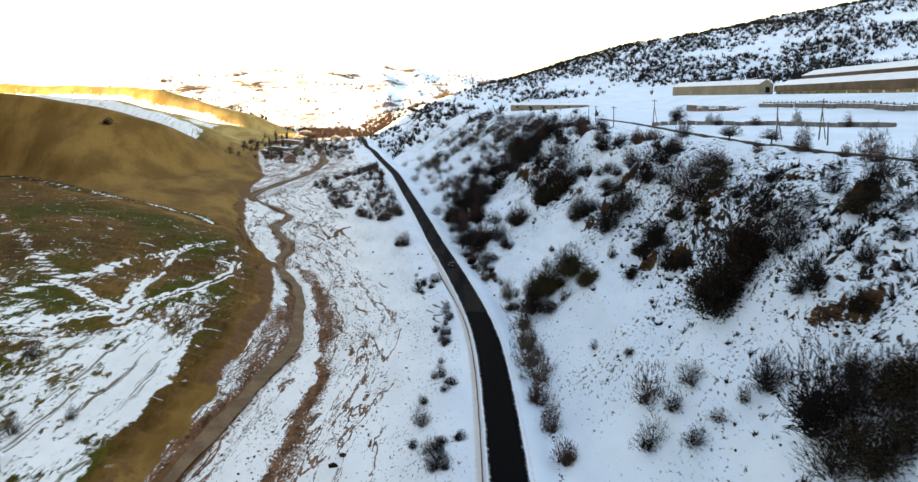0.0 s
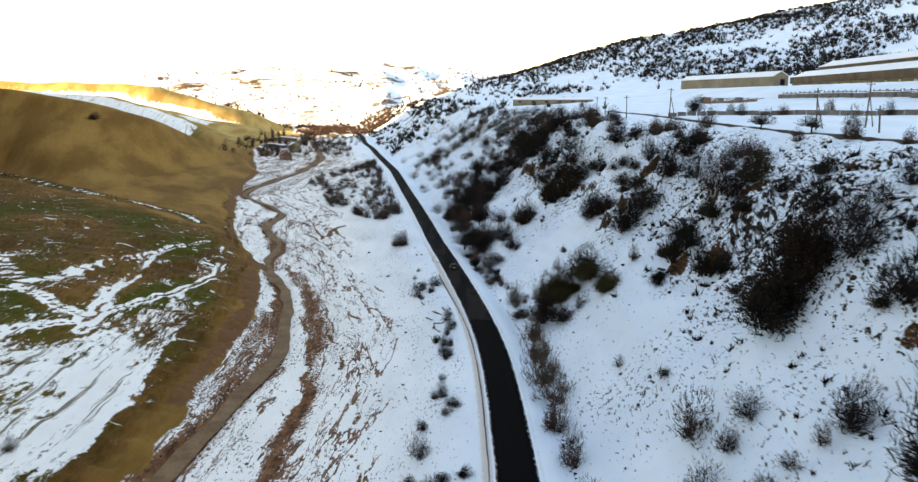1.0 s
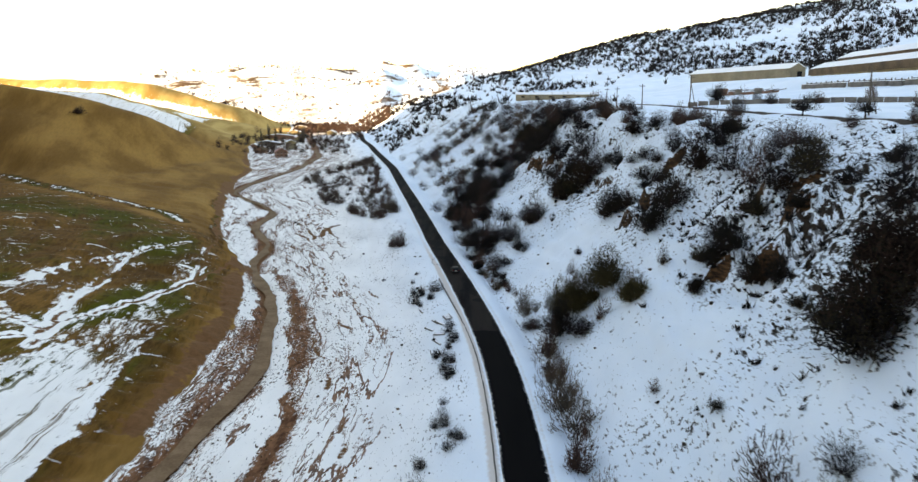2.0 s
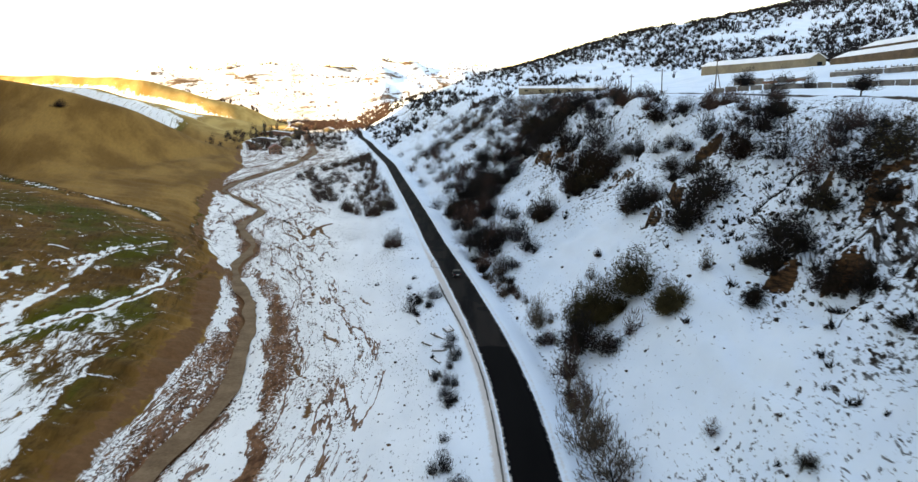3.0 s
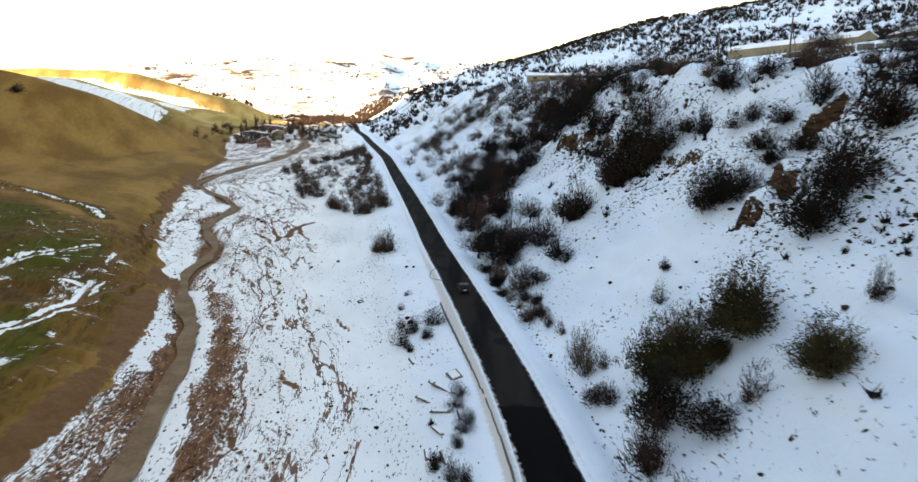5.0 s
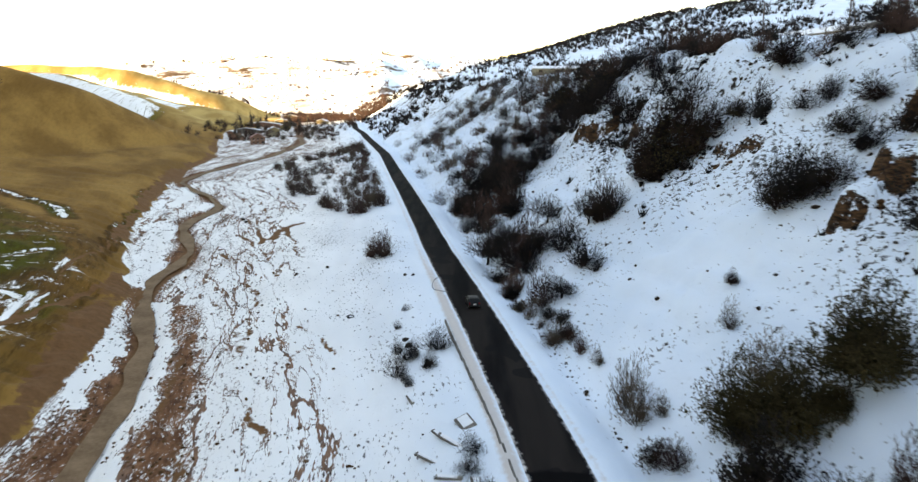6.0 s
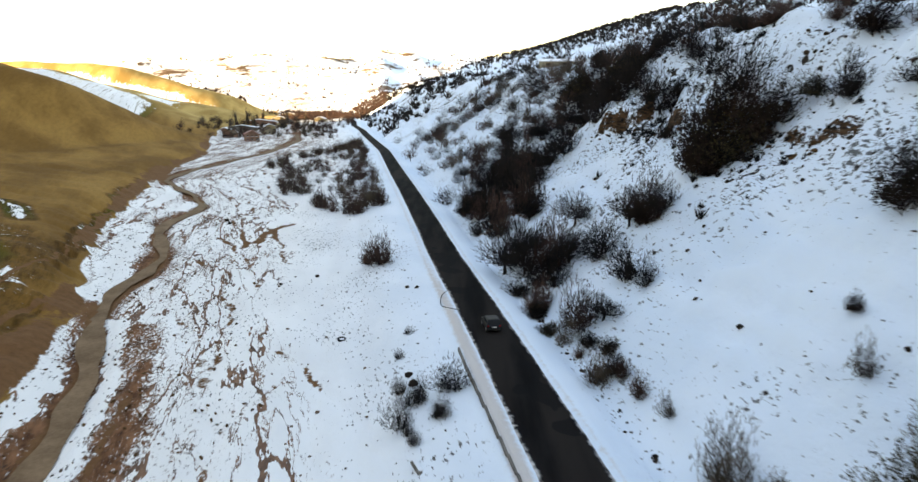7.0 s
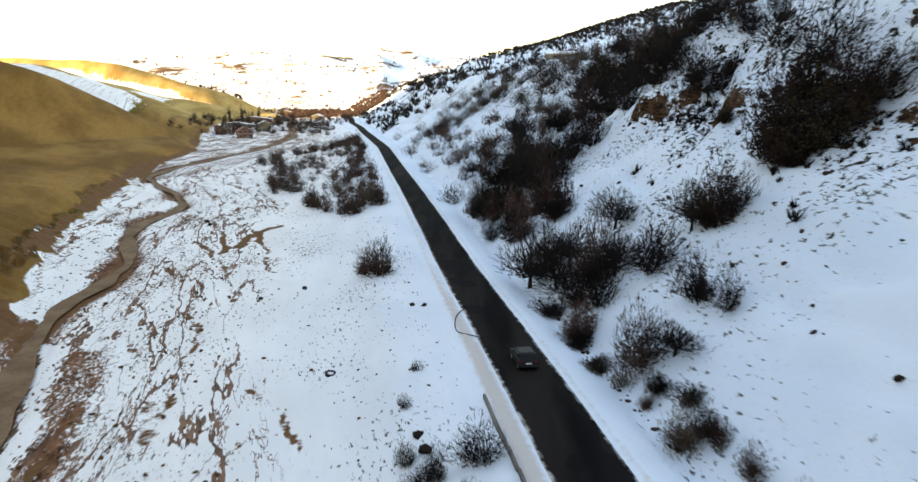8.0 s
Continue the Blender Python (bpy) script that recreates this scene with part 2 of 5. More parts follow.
# ---- materials ----
class Nodes:
    """Short ways to wire a material."""

    def __init__(self, name, rough=0.85, specular=0.3):
        self.mat = bpy.data.materials.new(name)
        self.mat.use_nodes = True
        self.tree = self.mat.node_tree
        self.out = self.tree.nodes["Principled BSDF"]
        self.out.inputs["Roughness"].default_value = rough
        self.out.inputs["Specular IOR Level"].default_value = specular

    def add(self, kind, **sockets):
        n = self.tree.nodes.new(kind)
        for key, value in sockets.items():
            self.join(value, n.inputs[key.replace("_", " ")])
        return n

    def join(self, value, socket):
        if hasattr(value, "is_linked"):
            self.tree.links.new(value, socket)
        elif isinstance(value, tuple) and len(value) == 3 and socket.type == "RGBA":
            socket.default_value = (*value, 1)
        else:
            socket.default_value = value

    def attr(self, name):
        n = self.tree.nodes.new("ShaderNodeAttribute")
        n.attribute_name = name
        return n

    def place(self, space="Object"):
        return self.tree.nodes.new("ShaderNodeTexCoord").outputs[space]

    def scaled(self, vector, scale):
        n = self.tree.nodes.new("ShaderNodeMapping")
        self.join(vector, n.inputs["Vector"])
        n.inputs["Scale"].default_value = scale
        return n.outputs[0]

    def noise(self, vector, scale, detail=4.0, rough=0.55, twist=0.0):
        return self.add("ShaderNodeTexNoise", Vector=vector, Scale=scale, Detail=detail, Roughness=rough, Distortion=twist).outputs["Fac"]

    def math(self, op, a, b=0.0, c=0.0, clamp=False):
        n = self.tree.nodes.new("ShaderNodeMath")
        n.operation, n.use_clamp = op, clamp
        for value, socket in zip((a, b, c), n.inputs):
            self.join(value, socket)
        return n.outputs[0]

    def over(self, value, low, high):
        n = self.add("ShaderNodeMapRange", Value=value)
        n.interpolation_type = "SMOOTHSTEP"
        self.join(low, n.inputs["From Min"])
        self.join(high, n.inputs["From Max"])
        return n.outputs[0]

    def mix(self, fac, a, b):
        n = self.tree.nodes.new("ShaderNodeMix")
        n.data_type = "RGBA"
        self.join(fac, n.inputs[0])
        self.join(a, n.inputs[6])
        self.join(b, n.inputs[7])
        return n.outputs[2]

    def finish(self, color, bump=None, strength=0.4, distance=0.1, rough=None):
        self.join(color, self.out.inputs["Base Color"])
        if bump is not None:
            self.join(self.add("ShaderNodeBump", Height=bump, Strength=strength, Distance=distance).outputs[0], self.out.inputs["Normal"])
        if rough is not None:
            self.join(rough, self.out.inputs["Roughness"])
        return self.mat


def worn(name, dark, light, size=1.0, rough=0.85, specular=0.3, bump=0.3, space="Object", vary=0.0):
    """A plain surface with grain at two sizes; vary: how far each thing differs."""
    n = Nodes(name, rough, specular)
    p = n.place(space)
    big, small = n.noise(p, 0.35 / size, 3), n.noise(p, 4.0 / size, 6, 0.65)
    fac = n.math("ADD", n.math("MULTIPLY", big, 0.9), n.math("MULTIPLY", small, 0.7))
    fac = n.over(fac, 0.45, 1.15)
    if vary:
        own = n.tree.nodes.new("ShaderNodeObjectInfo").outputs["Random"]
        fac = n.math("ADD", fac, n.math("MULTIPLY", n.math("SUBTRACT", own, 0.5), vary), clamp=True)
    return n.finish(n.mix(fac, dark, light), small, bump, 0.05 * size)


def ground_coat():
    n = Nodes("snow_and_soil", 0.9, 0.06)
    lay = n.attr("lay").outputs["Vector"]
    p = n.place()
    at = {k: n.attr(k).outputs["Fac"] for k in ("grass", "patch", "mud", "tuft", "dirt", "far", "scarp")}
    fine = n.noise(p, 1.7, 6, 0.6)
    # snow, with blue shade put into the right bluff's base colour
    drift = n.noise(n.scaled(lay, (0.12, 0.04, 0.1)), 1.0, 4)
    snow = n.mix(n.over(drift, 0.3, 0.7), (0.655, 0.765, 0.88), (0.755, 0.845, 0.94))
    # warm light on the valley snow, put into its colour
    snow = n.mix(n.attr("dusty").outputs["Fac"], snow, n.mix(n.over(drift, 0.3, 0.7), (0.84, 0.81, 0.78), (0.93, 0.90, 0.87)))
    dirty = n.over(n.math("ADD", n.attr("dirty").outputs["Fac"], n.math("MULTIPLY", n.math("SUBTRACT", fine, 0.5), 0.8)), 0.25, 0.75)
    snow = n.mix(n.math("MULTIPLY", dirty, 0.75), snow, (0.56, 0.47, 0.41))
    # river gravel and mud: veins that follow the stream, and stones between them
    long = n.noise(n.scaled(lay, (0.26, 0.035, 0.0)), 1.0, 8, 0.7, 0.35)
    stones = n.noise(n.scaled(lay, (2.6, 1.2, 0.0)), 1.0, 7, 0.75)
    wide = n.math("ABSOLUTE", n.math("SUBTRACT", n.noise(n.scaled(lay, (0.085, 0.017, 0.0)), 1.0, 6, 0.62, 0.3), 0.5))
    thin = n.math("ABSOLUTE", n.math("SUBTRACT", n.noise(n.scaled(lay, (0.21, 0.037, 3.0)), 1.0, 6, 0.66, 0.4), 0.5))
    vein = n.math("MAXIMUM", n.over(n.math("MULTIPLY", wide, -1.0), -0.022, -0.003), n.math("MULTIPLY", n.over(n.math("MULTIPLY", thin, -1.0), -0.018, -0.002), 0.8))
    vein = n.math("MULTIPLY", vein, n.over(at["mud"], 0.06, 0.34))
    sheet = n.math("ADD", n.math("MULTIPLY", long, 0.42), n.math("MULTIPLY", stones, 0.65))
    sheet = n.over(sheet, n.math("MULTIPLY_ADD", at["mud"], -0.27, 0.70), n.math("MULTIPLY_ADD", at["mud"], -0.27, 0.76))
    sheet = n.math("MULTIPLY", sheet, n.over(at["mud"], 0.02, 0.15))
    veined = n.over(n.math("ADD", vein, n.math("MULTIPLY", stones, 0.9)), 1.0, 1.16)
    muddy = n.math("MAXIMUM", sheet, n.math("MULTIPLY", veined, 0.95))
    mud = n.mix(n.over(n.noise(n.scaled(lay, (0.7, 0.25, 0.0)), 1.0, 7, 0.72), 0.3, 0.7), (0.060, 0.023, 0.011), (0.27, 0.122, 0.062))
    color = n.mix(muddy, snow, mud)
    # tussocks and bare earth that show through the snow of the slope
    dots = n.noise(n.scaled(lay, (0.95, 0.5, 0.0)), 1.0, 4, 0.6, 0.3)
    crowd = n.noise(n.scaled(lay, (0.07, 0.05, 0.0)), 1.0, 3)
    dots = n.math("ADD", dots, n.math("MULTIPLY", n.math("SUBTRACT", crowd, 0.5), 0.35))
    lo = n.math("MULTIPLY_ADD", at["tuft"], -0.2, 0.795)
    dots = n.math("MULTIPLY", n.over(dots, lo, n.math("ADD", lo, 0.05)), n.over(at["tuft"], 0.0, 0.1))
    dash = n.noise(n.scaled(lay, (2.6, 0.8, 0.0)), 1.0, 5, 0.65)
    dash = n.math("MULTIPLY", n.over(n.math("ADD", dash, n.math("MULTIPLY", n.math("SUBTRACT", crowd, 0.5), 0.45)), n.math("MULTIPLY_ADD", at["tuft"], -0.085, 0.66), n.math("MULTIPLY_ADD", at["tuft"], -0.085, 0.70)), n.over(at["tuft"], 0.02, 0.2))
    color = n.mix(n.math("MAXIMUM", dots, n.math("MULTIPLY", dash, 0.85)), color, n.mix(fine, (0.012, 0.010, 0.009), (0.055, 0.038, 0.028)))
    # grass with snow left in strips
    turf = n.noise(n.scaled(lay, (0.05, 0.02, 0.0)), 1.0, 5)
    green = n.over(n.noise(n.scaled(lay, (0.035, 0.022, 0.0)), 1.0, 4, 0.6, 0.6), 0.44, 0.62)
    blade = n.noise(n.scaled(lay, (0.9, 0.22, 0.0)), 1.0, 8, 0.75)
    dry = n.mix(n.over(turf, 0.35, 0.65), (0.100, 0.045, 0.011), (0.210, 0.100, 0.024))
    dry = n.mix(n.over(at["patch"], 0.04, 0.2), n.mix(n.over(turf, 0.35, 0.65), (0.180, 0.086, 0.021), (0.32, 0.166, 0.046)), dry)
    fresh = n.mix(blade, (0.034, 0.037, 0.003), (0.105, 0.098, 0.006))
    grass = n.mix(n.math("MULTIPLY", green, n.over(at["patch"], 0.12, 0.4)), dry, fresh)
    grass = n.mix(n.math("MULTIPLY", n.over(blade, 0.4, 0.66), n.math("MULTIPLY_ADD", n.over(at["patch"], 0.04, 0.25), 0.5, 0.2)), grass, (0.030, 0.014, 0.003))
    # golden sunlight on the far spurs, put into a paler grass colour
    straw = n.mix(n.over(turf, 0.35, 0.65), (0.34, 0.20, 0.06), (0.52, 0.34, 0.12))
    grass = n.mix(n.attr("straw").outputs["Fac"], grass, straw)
    strip = n.math("ADD", n.math("MULTIPLY", n.noise(n.scaled(lay, (0.10, 0.045, 0.0)), 1.0, 7, 0.72, 0.5), 0.55), n.math("MULTIPLY", n.noise(n.scaled(lay, (0.7, 0.24, 0.0)), 1.0, 8, 0.8, 0.4), 0.5))
    lo = n.math("MULTIPLY_ADD", at["patch"], -0.42, 0.80)
    left = n.math("MULTIPLY", n.over(strip, lo, n.math("ADD", lo, 0.04)), n.over(at["patch"], 0.0, 0.06))
    flecks = n.noise(n.scaled(lay, (0.17, 0.36, 5.0)), 1.0, 7, 0.75, 0.6)
    flecks = n.math("MULTIPLY", n.over(n.math("ADD", flecks, n.math("MULTIPLY", n.math("SUBTRACT", strip, 0.52), 0.5)), 0.615, 0.65), n.over(at["patch"], 0.1, 0.3))
    scratch = n.over(n.noise(n.scaled(lay, (0.55, 0.035, 9.0)), 1.0, 7, 0.75, 0.6), 0.55, 0.62)
    grass = n.mix(n.math("MAXIMUM", n.math("MULTIPLY", left, n.math("SUBTRACT", 1.0, n.math("MULTIPLY", scratch, 0.85))), flecks), grass, snow)
    color = n.mix(n.over(n.math("ADD", at["grass"], n.math("MULTIPLY", n.math("SUBTRACT", blade, 0.5), 0.5)), 0.42, 0.55), color, grass)
    # trodden and bare earth
    earth = n.mix(n.noise(p, 0.9, 5, 0.7), (0.085, 0.034, 0.013), (0.25, 0.122, 0.055))
    bare = n.over(n.math("ADD", at["dirt"], n.math("MULTIPLY", n.math("SUBTRACT", n.noise(p, 0.8, 5, 0.65), 0.5), 0.9)), 0.42, 0.58)
    color = n.mix(bare, color, earth)
    color = n.mix(n.over(n.math("ADD", n.attr("track").outputs["Fac"], n.math("MULTIPLY", n.math("SUBTRACT", fine, 0.5), 0.6)), 0.35, 0.6), color, n.mix(fine, (0.02, 0.015, 0.012), (0.075, 0.056, 0.042)))
    strata = n.noise(n.scaled(p, (0.5, 0.5, 2.6)), 1.0, 6, 0.7)
    broken = n.over(n.math("ADD", at["scarp"], n.math("MULTIPLY", n.math("SUBTRACT", n.noise(n.scaled(p, (0.9, 0.8, 1.8)), 1.0, 6, 0.75), 0.5), 2.3)), 0.46, 0.6)
    color = n.mix(broken, color, n.mix(n.over(strata, 0.35, 0.68), (0.016, 0.009, 0.006), (0.11, 0.056, 0.027)))
    # far slopes: bushes and bare earth too small to build
    dark = n.noise(n.scaled(p, (0.011, 0.0045, 0.03)), 1.0, 7, 0.70, 0.5)
    color = n.mix(n.math("MULTIPLY", n.over(dark, 0.52, 0.60), at["far"]), color, n.mix(n.noise(p, 0.006, 3), (0.06, 0.04, 0.028), (0.17, 0.10, 0.05)))
    return n.finish(color, n.math("ADD", n.math("MULTIPLY", fine, 0.6), n.math("MULTIPLY", stones, 0.5)), 0.5, 0.3)


GROUND = ground_coat()


def asphalt_coat():
    n = Nodes("asphalt", 0.95, 0.03)
    p = n.place()
    lane = n.attr("lane").outputs["Fac"]
    big = n.noise(n.scaled(p, (0.5, 0.06, 1.0)), 1.0, 4, 0.6)
    # road dust in long streaks
    dusty = n.over(n.noise(n.scaled(p, (0.25, 0.02, 1.0)), 1.0, 3), 0.42, 0.62)
    color = n.mix(n.over(big, 0.35, 0.7), (0.005, 0.0045, 0.005), (0.014, 0.0125, 0.0125))
    color = n.mix(n.math("MULTIPLY", dusty, 0.7), color, (0.026, 0.021, 0.019))
    patch = n.over(n.noise(n.scaled(p, (0.2, 0.12, 1.0)), 1.0, 2), 0.60, 0.61)
    color = n.mix(n.math("MULTIPLY", patch, 0.6), color, (0.006, 0.006, 0.007))
    sep = n.tree.nodes.new("ShaderNodeSeparateXYZ")
    n.join(p, sep.inputs[0])
    renewed = n.over(n.math("ADD", sep.outputs["Y"], n.math("MULTIPLY", n.noise(p, 0.4, 2), 1.2)), 166.2, 166.6)
    color = n.mix(n.math("SUBTRACT", 1.0, renewed), color, n.mix(big, (0.002, 0.002, 0.0025), (0.006, 0.0055, 0.006)))
    edge = n.over(n.math("ADD", lane, n.math("MULTIPLY", n.noise(p, 1.1, 5, 0.7), 0.5)), 1.12, 1.28)
    color = n.mix(edge, color, (0.62, 0.60, 0.60))
    return n.finish(color, n.noise(p, 14.0, 4, 0.7), 0.25, 0.02)


ASPHALT = asphalt_coat()
WATER = worn("muddy_water", (0.135, 0.078, 0.043), (0.27, 0.168, 0.10), 1.6, 0.7, 0.03, 0.3)
BARK = worn("dark_bark", (0.008, 0.007, 0.007), (0.03, 0.024, 0.021), 0.5, 0.95, 0.05, vary=0.5)
TWIG = worn("dark_twigs", (0.007, 0.006, 0.0065), (0.038, 0.030, 0.027), 0.6, 0.95, 0.03, vary=0.6)
BROWN = worn("brown_twigs", (0.028, 0.017, 0.014), (0.115, 0.068, 0.054), 0.6, 0.95, 0.03, vary=0.6)
DARK_BROWN = worn("dark_brown_twigs", (0.009, 0.006, 0.0055), (0.044, 0.028, 0.022), 0.6, 0.95, 0.03, vary=0.6)
GREY_TWIG = worn("grey_brown_twigs", (0.05, 0.036, 0.028), (0.15, 0.115, 0.085), 0.6, 0.95, 0.03, vary=0.5)
OLIVE = worn("olive_needles", (0.015, 0.0125, 0.006), (0.098, 0.077, 0.037), 0.6, 0.9, 0.04, vary=0.4)
NEEDLE = worn("dark_leaves", (0.008, 0.007, 0.005), (0.032, 0.026, 0.016), 0.6, 0.9, 0.05, vary=0.5)
ROCK = worn("dark_rock", (0.008, 0.006, 0.005), (0.05, 0.034, 0.025), 0.7, 0.95, 0.1, 0.6, vary=0.6)
EARTH = worn("brown_earth", (0.028, 0.014, 0.008), (0.15, 0.078, 0.036), 0.8, 0.95, 0.05, 0.8, vary=0.3)
SNOWCAP = worn("lying_snow", (0.76, 0.79, 0.84), (0.87, 0.88, 0.9), 3.0, 0.85, 0.2, 0.2)
CONCRETE = worn("weathered_concrete", (0.07, 0.062, 0.058), (0.24, 0.215, 0.19), 1.2, 0.9, 0.2, 0.4)
PLASTER = worn("yellowed_plaster", (0.20, 0.145, 0.07), (0.34, 0.26, 0.14), 3.0, 0.9, 0.2, 0.2)
OLD_WALL = worn("grey_barn_wall", (0.16, 0.125, 0.085), (0.30, 0.25, 0.17), 3.0, 0.9, 0.2, 0.3)
RUST = worn("rusted_sheet", (0.05, 0.03, 0.018), (0.16, 0.10, 0.055), 2.0, 0.8, 0.2, 0.3)
RED_ROOF = worn("red_sheet_roof", (0.17, 0.05, 0.04), (0.34, 0.13, 0.11), 1.5, 0.6, 0.3, 0.1)
BRICK = worn("clay_brick", (0.12, 0.06, 0.04), (0.30, 0.17, 0.12), 0.8, 0.9, 0.2, 0.4)
WOOD = worn("grey_timber", (0.05, 0.04, 0.033), (0.17, 0.14, 0.115), 0.4, 0.9, 0.2, 0.3)
DARK_GLASS = worn("dark_glass", (0.008, 0.009, 0.010), (0.02, 0.022, 0.025), 2.0, 0.12, 0.5, 0.0)
CAR_PAINT = worn("dark_car_paint", (0.004, 0.0045, 0.006), (0.009, 0.010, 0.012), 2.0, 0.55, 0.18, 0.0)
RUBBER = worn("tyre_rubber", (0.008, 0.008, 0.008), (0.022, 0.022, 0.022), 0.3, 0.85, 0.2, 0.2)
STEEL = worn("dull_steel", (0.25, 0.25, 0.26), (0.42, 0.42, 0.43), 0.5, 0.4, 0.5, 0.1)
TAIL_LAMP = worn("red_lamp_glass", (0.14, 0.006, 0.006), (0.2, 0.01, 0.01), 0.5, 0.2, 0.5, 0.0)


# ---- building helpers ----
def mesh_from(name, verts, faces, material, smooth_faces=False):
    me = bpy.data.meshes.new(name)
    verts, faces = np.asarray(verts, np.float32), np.asarray(faces, np.int32)
    k = faces.shape[1]
    me.vertices.add(len(verts))
    me.vertices.foreach_set("co", verts.ravel())
    me.loops.add(faces.size)
    me.loops.foreach_set("vertex_index", faces.ravel())
    me.polygons.add(len(faces))
    me.polygons.foreach_set("loop_start", np.arange(0, faces.size, k, dtype=np.int32))
    me.polygons.foreach_set("loop_total", np.full(len(faces), k, dtype=np.int32))
    me.update()
    me.validate()
    if smooth_faces:
        me.polygons.foreach_set("use_smooth", np.ones(len(faces), dtype=bool))
    me.materials.append(material)
    return me


def grid_mesh(name, xs, ys, zs, material):
    rows, cols = xs.shape
    i = np.arange(rows * cols).reshape(rows, cols)
    quads = np.stack([i[:-1, :-1], i[:-1, 1:], i[1:, 1:], i[1:, :-1]], -1).reshape(-1, 4)
    return mesh_from(name, np.stack([xs, ys, zs], -1).reshape(-1, 3), quads, material, True)


def part(name, bm, material, parent=None, label=""):
    """One mesh object from a bmesh, under a thing or a part."""
    me = bpy.data.meshes.new(name)
    bm.to_mesh(me)
    bm.free()
    me.materials.append(material)
    ob = new(name, me)
    ob.parent = parent
    return tagged(ob, label) if label else ob


def box(sx, sy, sz, x=0.0, y=0.0, z=0.0, bevel=0.0, turn=0.0):
    """A box that stands on z, as a bmesh."""
    bm = bmesh.new()
    bmesh.ops.create_cube(bm, size=1.0, matrix=Matrix.Translation((x, y, z + sz / 2)) @ Matrix.Rotation(radians(turn), 4, "Z") @ Matrix.Diagonal((sx, sy, sz, 1)))
    if bevel:
        bmesh.ops.bevel(bm, geom=bm.edges[:], offset=bevel, segments=1, affect="EDGES")
    return bm


def rod(a, b, r1, r2, sides=6):
    bm = bmesh.new()
    a, b = Vector(a), Vector(b)
    turn = (b - a).to_track_quat("Z", "Y").to_matrix().to_4x4()
    bmesh.ops.create_cone(bm, cap_ends=True, segments=sides, radius1=r1, radius2=r2, depth=(b - a).length, matrix=Matrix.Translation((a + b) / 2) @ turn)
    return bm


def prism(points, y0, y1):
    """A profile of (x, z) points drawn out from y0 to y1."""
    bm = bmesh.new()
    front = [bm.verts.new((x, y0, z)) for x, z in points]
    back = [bm.verts.new((x, y1, z)) for x, z in points]
    bm.faces.new(front)
    bm.faces.new(back[::-1])
    for i in range(len(points)):
        j = (i + 1) % len(points)
        bm.faces.new((front[j], front[i], back[i], back[j]))
    bmesh.ops.recalc_face_normals(bm, faces=bm.faces)
    return bm


def height(x, y):
    return float(land(x, y))


def thing(name, label, category, m, group=""):
    ob = new(name)
    ob.matrix_basis = m
    return tagged(ob, label, category, group)


# ---- ground ----
def steps(fine, start, growth, reach):
    """Offsets from 0 to reach, even up to start and then growing."""
    out, d = list(np.arange(0, start, fine)), fine
    while out[-1] < reach:
        d *= growth
        out.append(out[-1] + d)
    return np.array(out)


side = steps(0.65, 70, 1.042, 1700)
us = np.concatenate([-side[:0:-1], side])
vs = np.concatenate([60 - steps(1.5, 10, 1.08, 300)[:0:-1], 60 + steps(0.75, 225, 1.022, 3200)])
UU, YY = np.meshgrid(us, vs)
XX = UU + road_x(YY)
ZZ = land(XX, YY)
VV, WW = bank_x(YY) - XX, XX - river_x(YY)
wall_gap = along(XX, YY, WALL_LINE)
SX, SY = XX + 1.3 * grain(XX, YY, 9, 101, 3), YY + 1.3 * grain(XX, YY, 9, 103, 3)
paths = np.min([along(SX, SY, f) for f in FOOTPATHS], axis=0)
SX, SY = XX + 1.8 * grain(XX, YY, 9, 105, 3), YY + 1.8 * grain(XX, YY, 9, 107, 3)
brooks = np.min([along(SX, SY, c) for c in CHANNELS], axis=0) + 0.35 * grain(XX, YY, 5, 109, 2)
track_gap = along(XX, YY, TRACK)
for gap, deep, wide in ((brooks, 0.35, 0.9), (paths, 0.2, 0.8), (track_gap, 0.25, 1.6)):
    ZZ = ZZ - deep * np.exp(-(gap / wide) ** 2)
ZZ = ZZ + 0.5 * np.exp(-(wall_gap / 0.8) ** 2)
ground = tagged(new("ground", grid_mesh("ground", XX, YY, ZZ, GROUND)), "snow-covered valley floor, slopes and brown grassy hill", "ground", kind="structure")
EE = UU / (1 + 0.35 * np.clip((YY - 230) / 300, 0, 1))
TONGUE = [[(-62.6, 243), (-66, 254), (-73, 275), (-80, 298), (-82, 306)], [(-48, 190), (-50.1, 201), (-53.2, 213)], [(-94, 342), (-97, 362), (-107, 389)], [(-84, 333), (-84.4, 347)]]
ICE = [(-33.5, 80), (-33, 98), (-31, 117), (-30, 135), (-31.5, 147), (-33.6, 160), (-37.6, 176), (-40, 186), (-42.2, 200), (-47, 215), (-51.5, 225), (-57, 234)]
BAR = [(-26.5, 90), (-26.5, 108), (-27.3, 122), (-27.5, 139), (-29, 149), (-31.4, 166), (-35, 183), (-38.6, 198), (-43.5, 212), (-49, 226)]
jx, jy = XX + 1.0 * grain(XX, YY, 5, 113, 3), YY + 3.0 * grain(XX, YY, 8, 115, 2)
tongue = np.max([1 - smooth(0.55, 1.0, along(jx, jy, g) / w) for g, w in zip(TONGUE, (3.0, 1.5, 3.0, 2.4))], axis=0)
